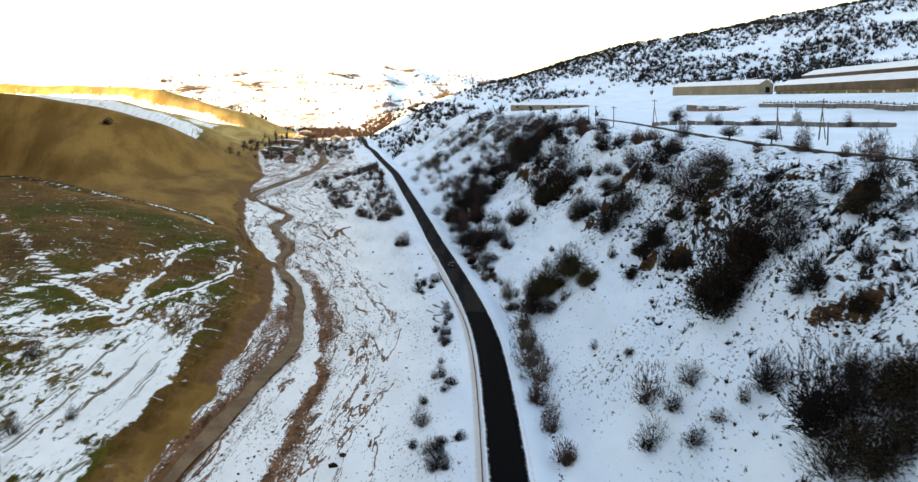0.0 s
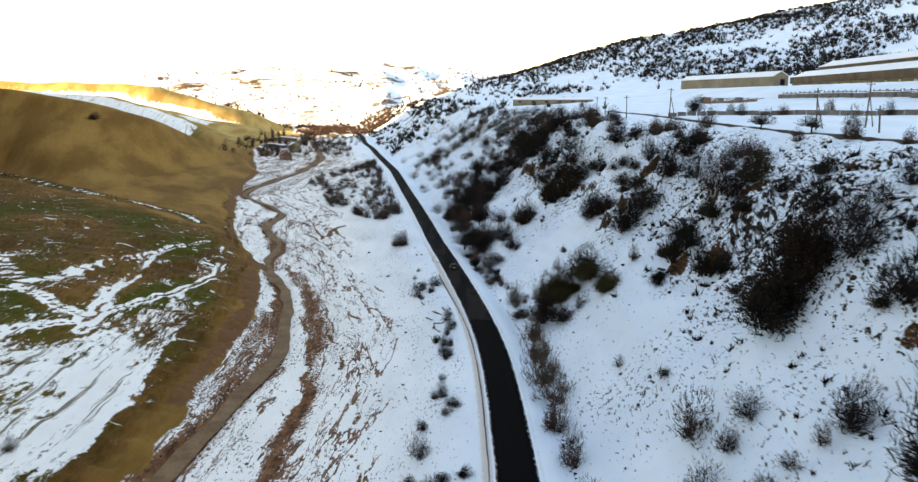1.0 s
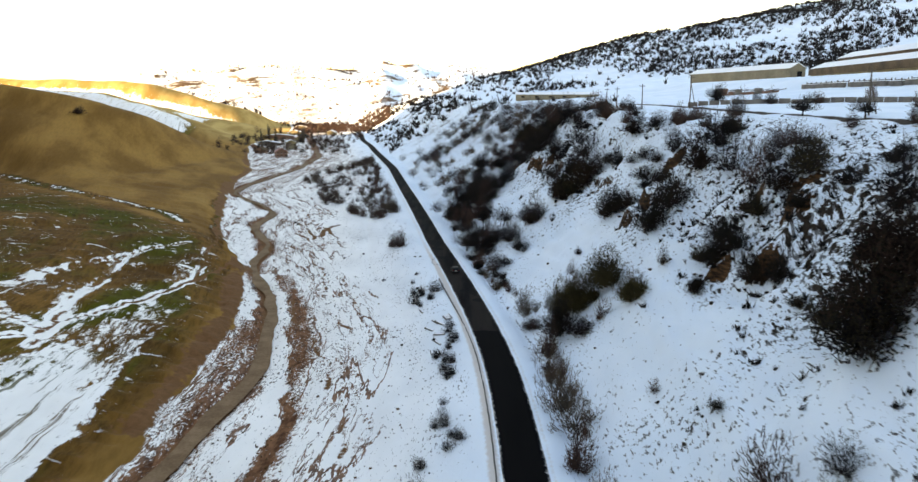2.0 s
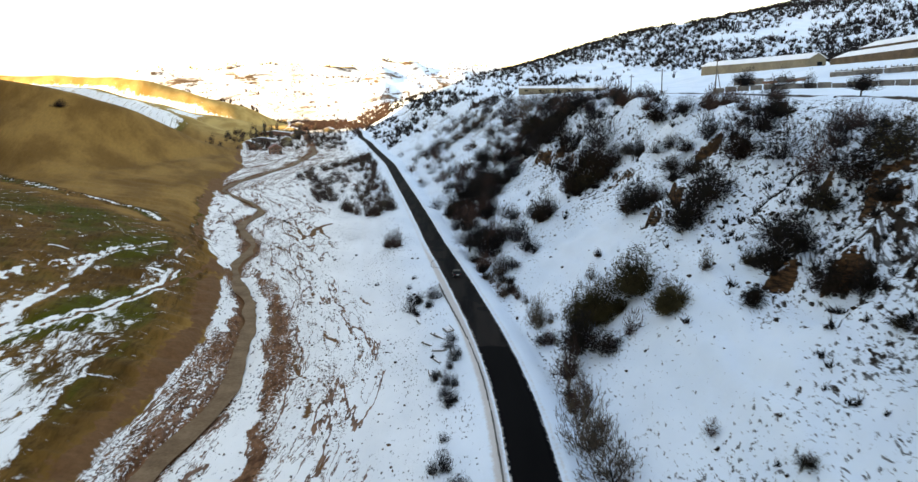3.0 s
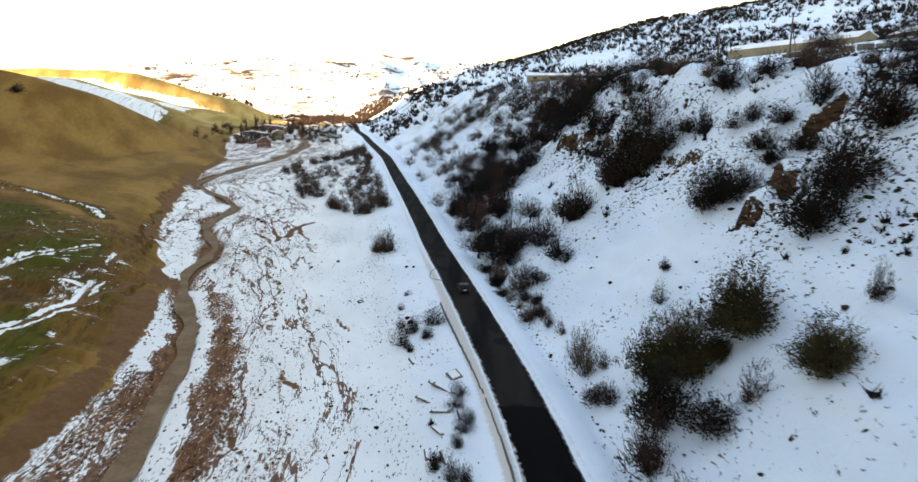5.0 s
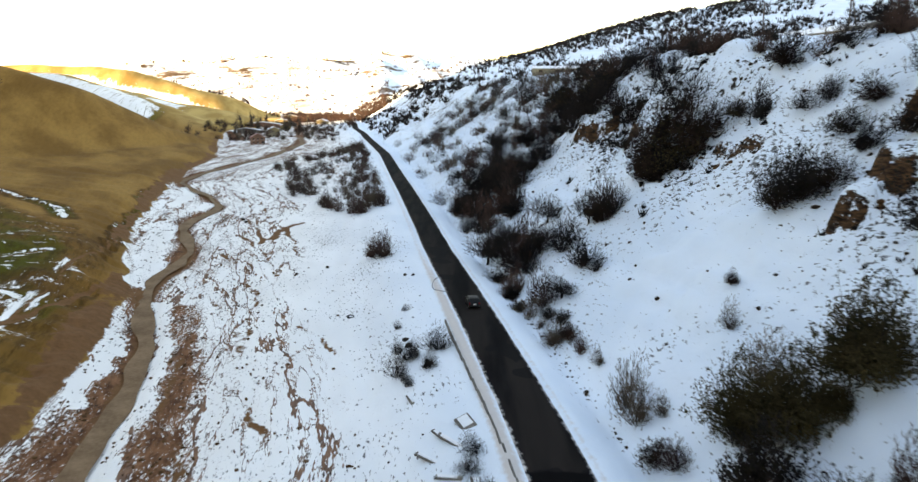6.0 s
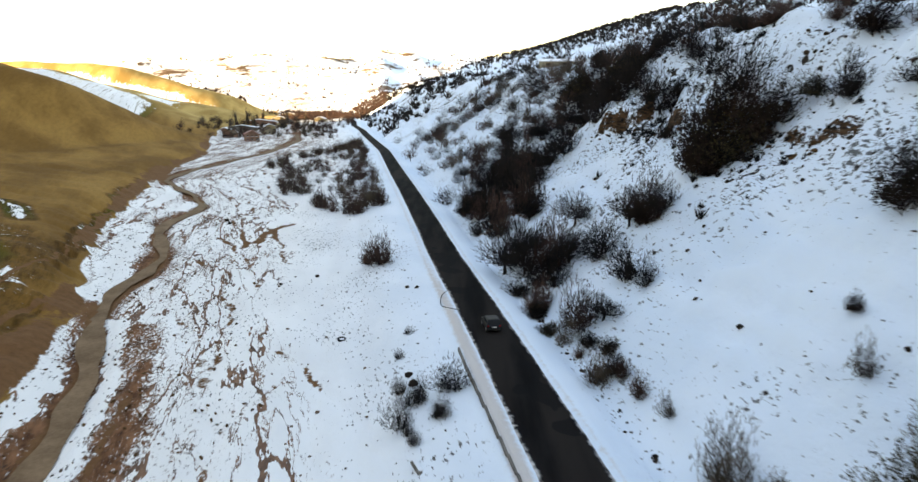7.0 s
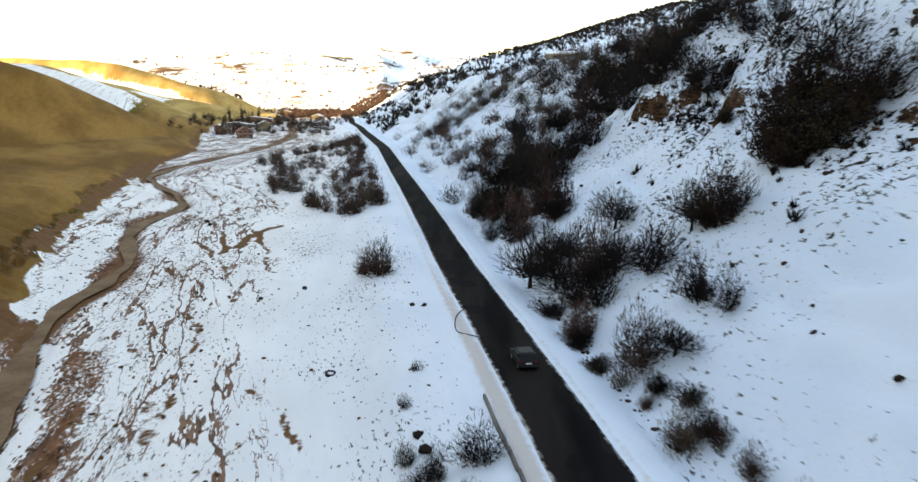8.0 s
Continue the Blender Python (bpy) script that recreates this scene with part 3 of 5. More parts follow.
ice = 1 - smooth(0.6, 1.0, along(jx, jy, ICE) / np.interp(YY, [90, 150, 180, 215, 235], [3.0, 2.4, 1.8, 1.3, 1.0]))
bar = along(jx, jy, BAR)
grass = smooth(-2.0, 2.4, VV - 0.4 + 1.9 * grain(XX, YY, 7, 75, 3)) * (1 - smooth(1250, 1330, YY)) * (1 - tongue)
terrace = smooth(0, 8, VV)
patch = np.interp(YY + 0.25 * (VV - 20), [60, 140, 185, 235, 280, 300], [0.54, 0.50, 0.345, 0.26, 0.21, 0.1]) * smooth(0, 2, VV - np.interp(YY, [90, 150, 200], [4.4, 7.2, 10]) + 2.2 * grain(XX, YY, 16, 73, 3)) + 0.2 * terrace + 0.14 * np.exp(-((VV - 15) / 8) ** 2) * (1 - smooth(150, 185, YY))
patch = patch * (1 - smooth(-22, 2, YY - np.interp(-XX, [93, 133, 193, 241], [277, 309, 352, 384]))) + 0.8 * np.exp(-(wall_gap / 2.3) ** 2)
patch = patch + 0.40 * np.exp(-((paths - 0.9) / 0.65) ** 2) * (1 - 0.5 * smooth(100, 140, -XX))
# snow lies on the faces of the spurs and leaves their crests and right-hand ends bare
drop = np.interp(-XX, [-p[0] for p in SPURS[2]], [p[2] for p in SPURS[2]]) - ZZ
far_snow = smooth(940, 965, YY) * smooth(9, 14, drop + 4 * grain(XX, YY, 55, 71, 3)) * smooth(285, 315, -XX)
mid_snow = smooth(618, 640, YY) * (1 - smooth(-6, 8, YY - np.interp(-XX, [240, 263, 350, 900], [722, 730, 765, 900]) + 14 * grain(XX, YY, 45, 77, 3))) * smooth(238, 250, -XX + 5 * grain(XX, YY, 16, 79, 2))
bald = smooth(-0.1, 0.25, grain(XX + 0.8 * YY, YY, 60, 83, 3))
top_snow = smooth(700, 730, YY) * (1 - smooth(925, 950, YY)) * smooth(262, 285, -XX) * (0.25 + 0.75 * bald)
patch = patch + 0.95 * np.clip(far_snow + mid_snow + top_snow, 0, 1)
mud = 0.85 * np.exp(-((WW + 0.3) / 2.6) ** 2) + 0.26 * np.exp(-((WW + 5.5) / 2.6) ** 2) * (1 - smooth(185, 215, YY)) + 0.78 * np.exp(-(bar / np.interp(YY, [90, 150, 180, 230], [2.0, 2.2, 3.0, 2.2])) ** 2) * (0.8 + 0.5 * grain(XX, YY, 9, 117, 2))
mud = mud + (0.13 + (0.27 + 0.16 * grain(XX, YY * 0.5, 9, 119, 3)) * (1 - smooth(10, 36, WW)) + 0.08 * smooth(235, 265, YY) * (1 - smooth(18, 32, WW)) + 0.16 * smooth(370, 430, YY) + 0.07 * (1 - smooth(170, 215, YY)))
mud = np.clip(mud, 0, 1) * smooth(13, 20, -UU) * (1 - smooth(0.5, 2, VV)) * (1 - 0.97 * ice) * (1 - 0.95 * tongue)
mud = mud * (1 - 0.4 * smooth(1000, 1200, YY))
tuft = smooth(9, 13, EE) * (0.5 + 0.5 * smooth(24, 38, EE)) * (0.55 + 0.5 * grain(XX, YY, 25, 81, 2)) * (1 - 0.96 * smooth(58, 66, EE)) + 0.42 * smooth(4, 8, np.abs(UU)) * (1 - smooth(0, 2, VV)) * (1 - smooth(56, 64, UU))
dirt = 0.7 * np.exp(-(brooks / 0.7) ** 2) * (0.75 + 0.6 * grain(XX, YY, 8, 111, 2)) + 0.75 * np.exp(-(paths / 0.55) ** 2) + 0.6 * np.exp(-((VV - 1.5) / 2) ** 2) * smooth(-40, 40, grain(XX, YY, 18, 91, 3) * 100)
dirt = dirt + 0.8 * np.exp(-((VV - 3) / 3.6) ** 2) * np.clip(0.42 + 1.1 * grain(XX, YY, 17, 93, 3), 0, 1.1) * smooth(330, 400, YY) * (1 - smooth(640, 700, YY)) + 0.45 * np.exp(-((UU - 60) / 1.5) ** 2) * smooth(0.0, 0.3, grain(XX, YY, 30, 95, 2))
dirt = dirt + 0.75 * np.exp(-((VV - 1.8) / 2.2) ** 2) * smooth(150, 185, YY) * (1 - smooth(330, 380, YY)) * np.clip(0.55 + 0.9 * grain(XX, YY, 13, 97, 3), 0, 1.1)
dirt = (dirt * (np.abs(UU) > 4) + 0.8 * np.exp(-((WW - 0.2) / 2.2) ** 2) * (YY < 560)) * (1 - 0.95 * tongue) * (1 - 0.9 * ice)
dirt = dirt + 0.8 * np.exp(-(along(jx, jy, [(-49.4, 286), (-49.5, 300), (-47, 311)]) / 1.5) ** 2)
dirt = dirt + 0.5 * np.exp(-((VV - 3.6) / 3.2) ** 2) * (1 - smooth(215, 250, YY)) * np.clip(0.75 + 0.7 * grain(XX, YY, 11, 123, 3), 0, 1.2)
far = smooth(1200, 1500, YY)
zero = np.zeros_like(XX)
dirty = np.exp(-((UU + 3.7) / 0.75) ** 2) * (1 - 0.5 * smooth(205, 260, YY)) + 0.5 * np.exp(-((UU - 3.1) / 0.45) ** 2)
# two masks carry painted light: sun on far spurs, warmth on valley snow
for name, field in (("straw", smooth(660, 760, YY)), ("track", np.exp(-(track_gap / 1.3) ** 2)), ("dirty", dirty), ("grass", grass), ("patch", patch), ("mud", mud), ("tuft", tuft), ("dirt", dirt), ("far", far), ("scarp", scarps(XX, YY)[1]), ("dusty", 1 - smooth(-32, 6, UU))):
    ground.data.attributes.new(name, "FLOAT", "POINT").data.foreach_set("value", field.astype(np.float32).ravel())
flow_x = curve(RIVER_Y, RIVER_X, 14)
across = np.where(VV > 0, -VV, np.where(UU < 0, XX - flow_x(YY), UU + 300))
ground.data.attributes.new("lay", "FLOAT_VECTOR", "POINT").data.foreach_set("vector", np.stack([across, YY, zero], -1).astype(np.float32).ravel())

# ---- road and water ----
ry = np.concatenate([np.arange(-60, 320, 1.0), np.arange(320, 1060, 4.0)])
ru = np.array([-2.8, -2.7, -2.2, -1.3, 0, 1.3, 2.2, 2.7, 2.8])
RX, RY = np.meshgrid(ru, ry)
RAGGED = RX * (1 + 0.035 * grain(RX * 3, RY, 5, 15, 3))
RZ = 5.1 + 0.05 * (1 - (RX / 2.75) ** 2) - 0.2 * (np.abs(RX) > 2.72)
road = tagged(new("road", grid_mesh("road", RAGGED + road_x(RY), RY, RZ, ASPHALT)), "narrow dark damp asphalt road cleared of snow", "road", kind="structure")
road.data.attributes.new("lane", "FLOAT", "POINT").data.foreach_set("value", (np.abs(RX) / 2.8).astype(np.float32).ravel())
wy = np.arange(-60, 700, 1.5)
wu = np.array([-0.8, -0.5, 0, 0.5, 0.8])
WX, WYY = np.meshgrid(wu, wy)
WX = WX * (1.75 + 1.1 * grain(WYY * 0, WYY, 13, 17, 3)) + 0.9 * grain(WYY * 0, WYY, 14, 19, 2) + river_x(WYY)
water = tagged(new("water", grid_mesh("water", WX, WYY, -0.16 + 1.8 * smooth(300, 600, WYY), WATER)), "shallow brown muddy stream in a gravel bed", "stream", kind="structure")

# ---- trees and bushes ----
def sticks(name, runs, material, sides=3, tips=False):
    """Tapered sticks from rows of (start, end, radius, radius), joined in one mesh."""
    a = np.array([r[0] for r in runs], float)
    b = np.array([r[1] for r in runs], float)
    ra, rb = np.array([r[2] for r in runs])[:, None], np.array([r[3] for r in runs])[:, None]
    d = b - a
    d = d / np.maximum(np.linalg.norm(d, axis=1, keepdims=True), 1e-6)
    side_a = np.cross(d, np.where(np.abs(d[:, 2:3]) < 0.9, [[0, 0, 1.0]], [[1.0, 0, 0]]))
    side_a = side_a / np.linalg.norm(side_a, axis=1, keepdims=True)
    side_b = np.cross(d, side_a)
    rings = []
    for base, r in ((a, ra), (b, rb)):
        for k in range(sides):
            q = 2 * math.pi * k / sides
            rings.append(base + r * (math.cos(q) * side_a + math.sin(q) * side_b))
    verts = np.stack(rings, 1).reshape(-1, 3)
    i = np.arange(len(runs))[:, None] * 2 * sides
    if tips:
        verts = np.concatenate([verts.reshape(len(runs), 2 * sides, 3)[:, :sides], b[:, None]], 1).reshape(-1, 3)
        i = np.arange(len(runs))[:, None] * (sides + 1)
        return mesh_from(name, verts, np.concatenate([np.concatenate([i + k, i + (k + 1) % sides, i + sides], 1) for k in range(sides)], 0), material)
    faces = np.concatenate([np.concatenate([i + k, i + (k + 1) % sides, i + sides + (k + 1) % sides, i + sides + k], 1) for k in range(sides)], 0)
    return mesh_from(name, verts, faces, material)


def tufts(name, centres, sizes, material, rng):
    """Small leaf clumps: squat four-sided bits, each turned its own way."""
    n = len(centres)
    base = np.array([[1, 0, -0.4], [-0.5, 0.87, -0.4], [-0.5, -0.87, -0.4], [0, 0, 0.9]])
    turn = rng.normal(size=(n, 3, 3))
    turn = np.linalg.qr(turn)[0]
    verts = (np.einsum("kj,nij->nki", base, turn) * np.asarray(sizes)[:, None, None] + np.asarray(centres)[:, None, :]).reshape(-1, 3)
    i = np.arange(n)[:, None] * 4
    faces = np.concatenate([i + np.array([f]) for f in ((0, 2, 1), (0, 1, 3), (1, 2, 3), (2, 0, 3))], 0)
    return mesh_from(name, verts, faces, material)


def grow(rng, stems, tall, spread, twigs, trunk=0.0, up=0.3, fine=0.022, thick=0.075, core=300):
    """Limbs and twigs of a bare bush or tree that is about tall metres high: limbs fan out from the foot or fork, and twigs fill an uneven dome."""
    limbs, out = [], []
    foot = np.array([0, 0, -0.4])
    low = tall * trunk
    if trunk:
        fork = np.array([rng.normal(0, 0.08), rng.normal(0, 0.08), low])
        limbs.append((foot, fork, thick * 1.7, thick * 1.2))
        foot = fork
    wide, high = spread * tall * 0.5, tall - low
    lobes = [(rng.normal(size=3), rng.uniform(-0.6, 0.45)) for _ in range(12)]

    def reach(d):
        """How far the outline goes that way: lobes and gaps."""
        k = 0.92
        for axis, size in lobes:
            k += size * max(0.0, float(d @ axis) / np.linalg.norm(axis)) ** 6
        return min(max(k, 0.35), 1.25)

    def way_out():
        d = rng.normal(size=3)
        d[2] = abs(d[2]) * 0.9 + 0.12
        return d / np.linalg.norm(d)

    box3 = np.array([wide, wide, high])
    base = np.array([0, 0, low])
    for k in range(stems):
        d = way_out()
        end = base + d * box3 * reach(d) * 0.85
        p, r = foot + rng.normal(0, 0.08, 3) * [1, 1, 0], thick * rng.uniform(0.5, 1.0)
        for q in (0.35, 0.7, 1.0):
            nxt = foot + (end - foot) * q + rng.normal(0, 0.05 * tall, 3)
            limbs.append((p, nxt, r, r * 0.62))
            for _ in range(2):
                e = way_out()
                limbs.append((nxt, nxt + (e * 0.6 + (end - foot) / tall) * tall * 0.14, r * 0.45, r * 0.2))
            p, r = nxt, r * 0.62
    for _ in range(twigs // 4):
        d = way_out()
        p = base + d * box3 * reach(d) * rng.uniform(0.06, 1.0) ** 0.55
        turn = d * box3 / tall + rng.normal(0, 0.3, 3) + np.array([0, 0, up])
        turn /= np.linalg.norm(turn)
        length = tall * rng.uniform(0.06, 0.135)
        out.append((p - turn * length * 0.5, p + turn * length * 0.5, fine * 1.2, 0))
        for q in (-0.2, 0.05, 0.3):
            spray = turn + rng.normal(0, 0.5, 3)
            spray /= np.linalg.norm(spray)
            out.append((p + turn * length * q, p + turn * length * q + spray * length * rng.uniform(0.4, 0.8), fine, 0))
    for _ in range(core):
        d = way_out()
        p = base + d * box3 * reach(d) * rng.uniform(0, 1) ** 0.5 * 0.72
        turn = d + rng.normal(0, 0.7, 3)
        turn /= np.linalg.norm(turn)
        out.append((p, p + turn * tall * rng.uniform(0.06, 0.14), 0.009 * tall, 0))
    return limbs, out


def bare_bush(kind, label, category, seed, twig, bark, stems=7, tall=5.0, spread=0.9, twigs=1150, leaves=0, leaf=None, **more):
    rng = np.random.default_rng(seed)
    limbs, out = grow(rng, stems, tall, spread, twigs, **more)
    ob = thing(kind, label, category, pose(0, -500, -50))
    trunk = new("trunk", sticks("trunk", limbs, bark, 3))
    crown = new("crown", sticks("crown", out, twig, tips=True))
    for o in (trunk, crown):
        o.parent = ob
    if leaves:
        tips = np.array([r[0] + (r[1] - r[0]) * rng.uniform(0.0, 1.3) + rng.normal(0, 0.03 * tall, 3) for r in [out[i] for i in rng.integers(len(out), size=leaves)]])
        foliage = new("foliage", tufts("foliage", tips, rng.uniform(0.03, 0.085, leaves) * (1 if leaves > 3000 else 1.3) * tall / 5, leaf, rng))
        foliage.parent = ob
    return ob


BUSHES = [bare_bush("bush", "dark leafless bush on the snowy slope", "bush", 10 + i, TWIG, BARK, stems=11, spread=(1.0, 1.2, 1.35, 1.5, 0.85)[i], twigs=1700, fine=0.024, core=380) for i in range(5)]
DENSE = [bare_bush("dense_bush", "dense dark thorny bush rooted in the snowy slope", "bush", 30 + i, (TWIG, DARK_BROWN, TWIG, DARK_BROWN)[i], BARK, stems=9, spread=1.1 + 0.12 * i, twigs=1300, fine=0.028, leaves=1300, leaf=(NEEDLE, DARK_BROWN, OLIVE, NEEDLE)[i], core=800) for i in range(4)]
BROWNS = [bare_bush("brown_bush", "leafless reddish-brown bush beside the road", "bush", 50 + i, BROWN, BARK, stems=11, spread=0.95 + 0.1 * i, twigs=1500, up=0.6, core=480) for i in range(3)]
GREYS = [bare_bush("pale_bush", "pale grey-brown leafless bush standing in snow", "bush", 60 + i, GREY_TWIG, BARK, stems=13, spread=0.9, twigs=1500, up=0.8, core=120) for i in range(2)]
TREES = [bare_bush("tree", "leafless tree with a short dark trunk in snow", "tree", 70 + i, TWIG, BARK, stems=12, tall=6.0, spread=1.4, twigs=2300, trunk=0.2, thick=0.15, fine=0.026, core=170) for i in range(3)]
EVERGREENS = [bare_bush("evergreen_bush", "rounded dark olive evergreen bush on snow", "bush", 80 + i, OLIVE, BARK, stems=10, spread=1.25, twigs=1500, leaves=5200, leaf=OLIVE, core=1100) for i in range(2)]
POPLARS = [bare_bush("poplar", "tall narrow leafless poplar in the village", "tree", 90 + i, GREY_TWIG, BARK, stems=7, tall=16.0, spread=0.2, twigs=420, trunk=0.1, up=1.2, fine=0.07, thick=0.2, core=60) for i in range(2)]
LIGHT = [bare_bush(("thicket_bush", "scrub_bush")[i % 2], ("dark leafless bush in the far thicket", "small brown leafless scrub bush in snow")[i % 2], "bush", 110 + i, (TWIG, BROWN)[i % 2], BARK, stems=4, spread=(1.2, 0.85)[i % 2], twigs=320, fine=0.05, core=220, up=(0.3, 1.0)[i % 2]) for i in range(4)]
MID = [bare_bush(("thicket_bush", "upright_bush", "brown_shrub")[i], ("dark leafless bush in the thicket below the rim", "upright dark leafless bush growing in the thicket", "brown leafless shrub growing in the thicket")[i], "bush", 130 + i, (TWIG, TWIG, BROWN)[i], BARK, stems=6, spread=(1.2, 0.8, 1.0)[i], twigs=760, fine=0.034, core=300, up=(0.3, 0.8, 0.5)[i]) for i in range(3)]
LIGHT_TREES = [bare_bush("garden_tree", "leafless garden tree near the village houses", "tree", 120 + i, (GREY_TWIG, BROWN)[i % 2], BARK, stems=5, tall=6.0, spread=1.1, twigs=320, trunk=0.15, fine=0.055, core=120) for i in range(2)]
MASTERS = MID + LIGHT + LIGHT_TREES + BUSHES + DENSE + BROWNS + GREYS + TREES + EVERGREENS + POPLARS
USED = set()
pick = random.Random(5)


def plant(masters, x, y, tall, group, unit=5.0, wide=1.0, tilt=0.0):
    m = pick.choice(masters)
    k = max(0.25, tall / unit * 1.12)
    where = pose(x, y, height(x, y) - 0.05, pick.uniform(-6, 6), pick.uniform(-6, 6) + tilt, pick.uniform(0, 360)) @ Matrix.Diagonal((k * wide * pick.uniform(0.8, 1.2), k * wide * pick.uniform(0.8, 1.2), k * pick.uniform(0.9, 1.15), 1))
    ob = copy_thing(m, where)
    USED.add(ob.name)
    return tagged(ob, group=group)


def bluff_row(masters, spread, group, places):
    """Bushes of one kind along a stretch of the bluff: x, y, height, width over height."""
    for x, y, tall, wide in places:
        near_rim = 0.78 if x > 46 and y < 112 else 0.98
        plant(masters, x, y, tall * near_rim, group, 6.0 if masters is TREES else 5.0, wide=min(1.8, max(0.8, 1.22 * wide / spread)))


bluff_row(BUSHES + MID[2:], 1.18, "bushes on the bluff", [(37.5, 56.6, 6.7, 0.75), (32.6, 59.3, 5.1, 0.89), (34.9, 60.4, 6.4, 0.91), (37.8, 61.1, 7.6, 0.85), (33.9, 64.3, 8.5, 0.73), (36.1, 64.6, 6.6, 0.82), (26.9, 77.8, 3.3, 0.94), (34.8, 78.3, 6.2, 0.67), (29.6, 78.6, 2.1, 1.17), (32.5, 78.8, 2.4, 0.86), (48.7, 79.3, 2.9, 1), (23.5, 83.9, 4.4, 0.67), (51.8, 84.5, 3.4, 1.11), (42.7, 85.1, 7, 0.95), (26.8, 86.2, 3, 1), (46.9, 87.3, 3, 1), (29.4, 88, 3.2, 1.19), (25.6, 92.6, 6, 1.12), (52.4, 93, 6.5, 0.75), (55.3, 95, 5, 1)])
bluff_row(BUSHES + MID[2:], 1.18, "bushes on the bluff", [(44.1, 97.4, 6.6, 1), (52.8, 102.8, 5.3, 1), (46.7, 102.9, 6.1, 1), (49.4, 103, 4.4, 1.2), (47.4, 113.8, 6.6, 0.86), (23.2, 120.3, 2.1, 0.86), (55.3, 129, 4.3, 1.25), (49.4, 129.2, 4.2, 1.25), (53.5, 150.3, 4.2, 1.14), (46.6, 151.3, 7.5, 0.89), (22.6, 151.5, 3.4, 0.95), (49.3, 152.7, 5.1, 1), (17.2, 163.7, 2.8, 1), (47.5, 164.4, 6.5, 1), (48.1, 175.1, 7, 0.71), (43.9, 188.2, 5.4, 0.9), (38.4, 189.1, 4.7, 1.29), (41.4, 203.3, 3.1, 1.25), (39.7, 205.7, 3.1, 1.25), (45.3, 207.8, 4.3, 1.14)])
bluff_row(BUSHES + MID[2:], 1.18, "bushes on the bluff", [(14.7, 210.8, 4.5, 0.78), (13.7, 215.3, 5.9, 0.82), (38.3, 216.2, 6.4, 0.93), (19.8, 224.6, 5.4, 0.89), (6.6, 225, 6.5, 0.86), (12.2, 225.2, 6.2, 1), (5.1, 228.7, 4.3, 1), (34.2, 236.3, 6.5, 1.33), (30.1, 264, 8.3, 0.86), (29.1, 277.7, 6, 1), (25.7, 278.8, 7, 0.86), (16, 283.9, 7.2, 0.86), (22.4, 285.6, 8.4, 0.75), (11.1, 285.7, 8.3, 1), (14.2, 292.3, 6.5, 1), (20.7, 318.9, 8.5, 1)])
bluff_row(DENSE, 1.2, "dense bushes on the bluff", [(35, 56.5, 6.7, 0.83), (38.6, 59.8, 6.3, 0.73), (40, 61.9, 3.5, 1), (34.5, 67.2, 4.9, 0.75), (38.4, 67.3, 3.7, 1.17), (43.6, 76.2, 3.1, 1.11), (46.2, 81.1, 4, 0.82), (41.9, 87.7, 2.1, 1.43), (50.6, 92.6, 6, 0.67), (36.3, 99.3, 9.1, 0.64), (38.7, 101.8, 11, 0.62), (41.3, 102.7, 9.5, 0.64), (43.4, 104.3, 7, 0.75), (26.2, 106.8, 1, 1.75), (37.6, 108.3, 6.3, 0.71), (43.3, 111.2, 6.4, 1), (38.1, 116.3, 1.8, 1.67), (39.4, 124.8, 3.9, 1), (37.7, 128.2, 4.3, 0.85), (44.6, 131.1, 2.8, 1.5)])
bluff_row(DENSE, 1.2, "dense bushes on the bluff", [(32.7, 135.3, 2, 1.43), (37.8, 136.7, 6.1, 0.71), (48.1, 136.7, 6.6, 0.89), (33.2, 137, 2.6, 1.04), (36.6, 139.3, 6.2, 0.71), (42.6, 140.4, 3.9, 1.14), (46.3, 140.6, 6.4, 0.94), (42.6, 143.9, 3.1, 1.25), (36.4, 145.1, 4.2, 0.82), (39.3, 145.5, 4.3, 1.09), (13.5, 146.7, 2.3, 0.83), (19.5, 151.8, 3.6, 1.33), (16.3, 156.9, 8.4, 0.62), (12.3, 167.9, 2.5, 1.2), (34.3, 168.1, 8.3, 0.83), (38.3, 169.6, 8, 0.82), (44.7, 174.3, 7.9, 0.75), (51.8, 177.5, 4.1, 1.5), (40, 183.5, 3.2, 1.4), (23.9, 184.8, 1.8, 0.83)])
bluff_row(DENSE, 1.2, "dense bushes on the bluff", [(34.8, 188.4, 4.6, 1), (32.5, 189.5, 6.5, 0.7), (31, 191.7, 6.3, 0.63), (42.2, 194.6, 2.9, 1.5), (39.7, 195.2, 3.6, 1.2), (9.3, 197.5, 2.5, 0.83), (9.1, 201.9, 2, 1.11), (7.9, 205.5, 1.9, 1.25), (4.6, 213.5, 2.1, 1.5), (3.9, 219.4, 2.5, 1.33), (43, 221.3, 6.3, 1), (37.5, 222.2, 3.6, 1.25), (18.1, 225.4, 7, 0.78), (34.6, 226.5, 7, 0.8), (29.1, 226.8, 9.5, 0.6), (31.9, 226.8, 8.5, 0.6), (26.4, 227, 8.2, 0.62), (25.8, 229.4, 9.1, 0.64), (2.4, 230, 2.3, 1.67), (29.6, 232.6, 8.2, 0.83)])
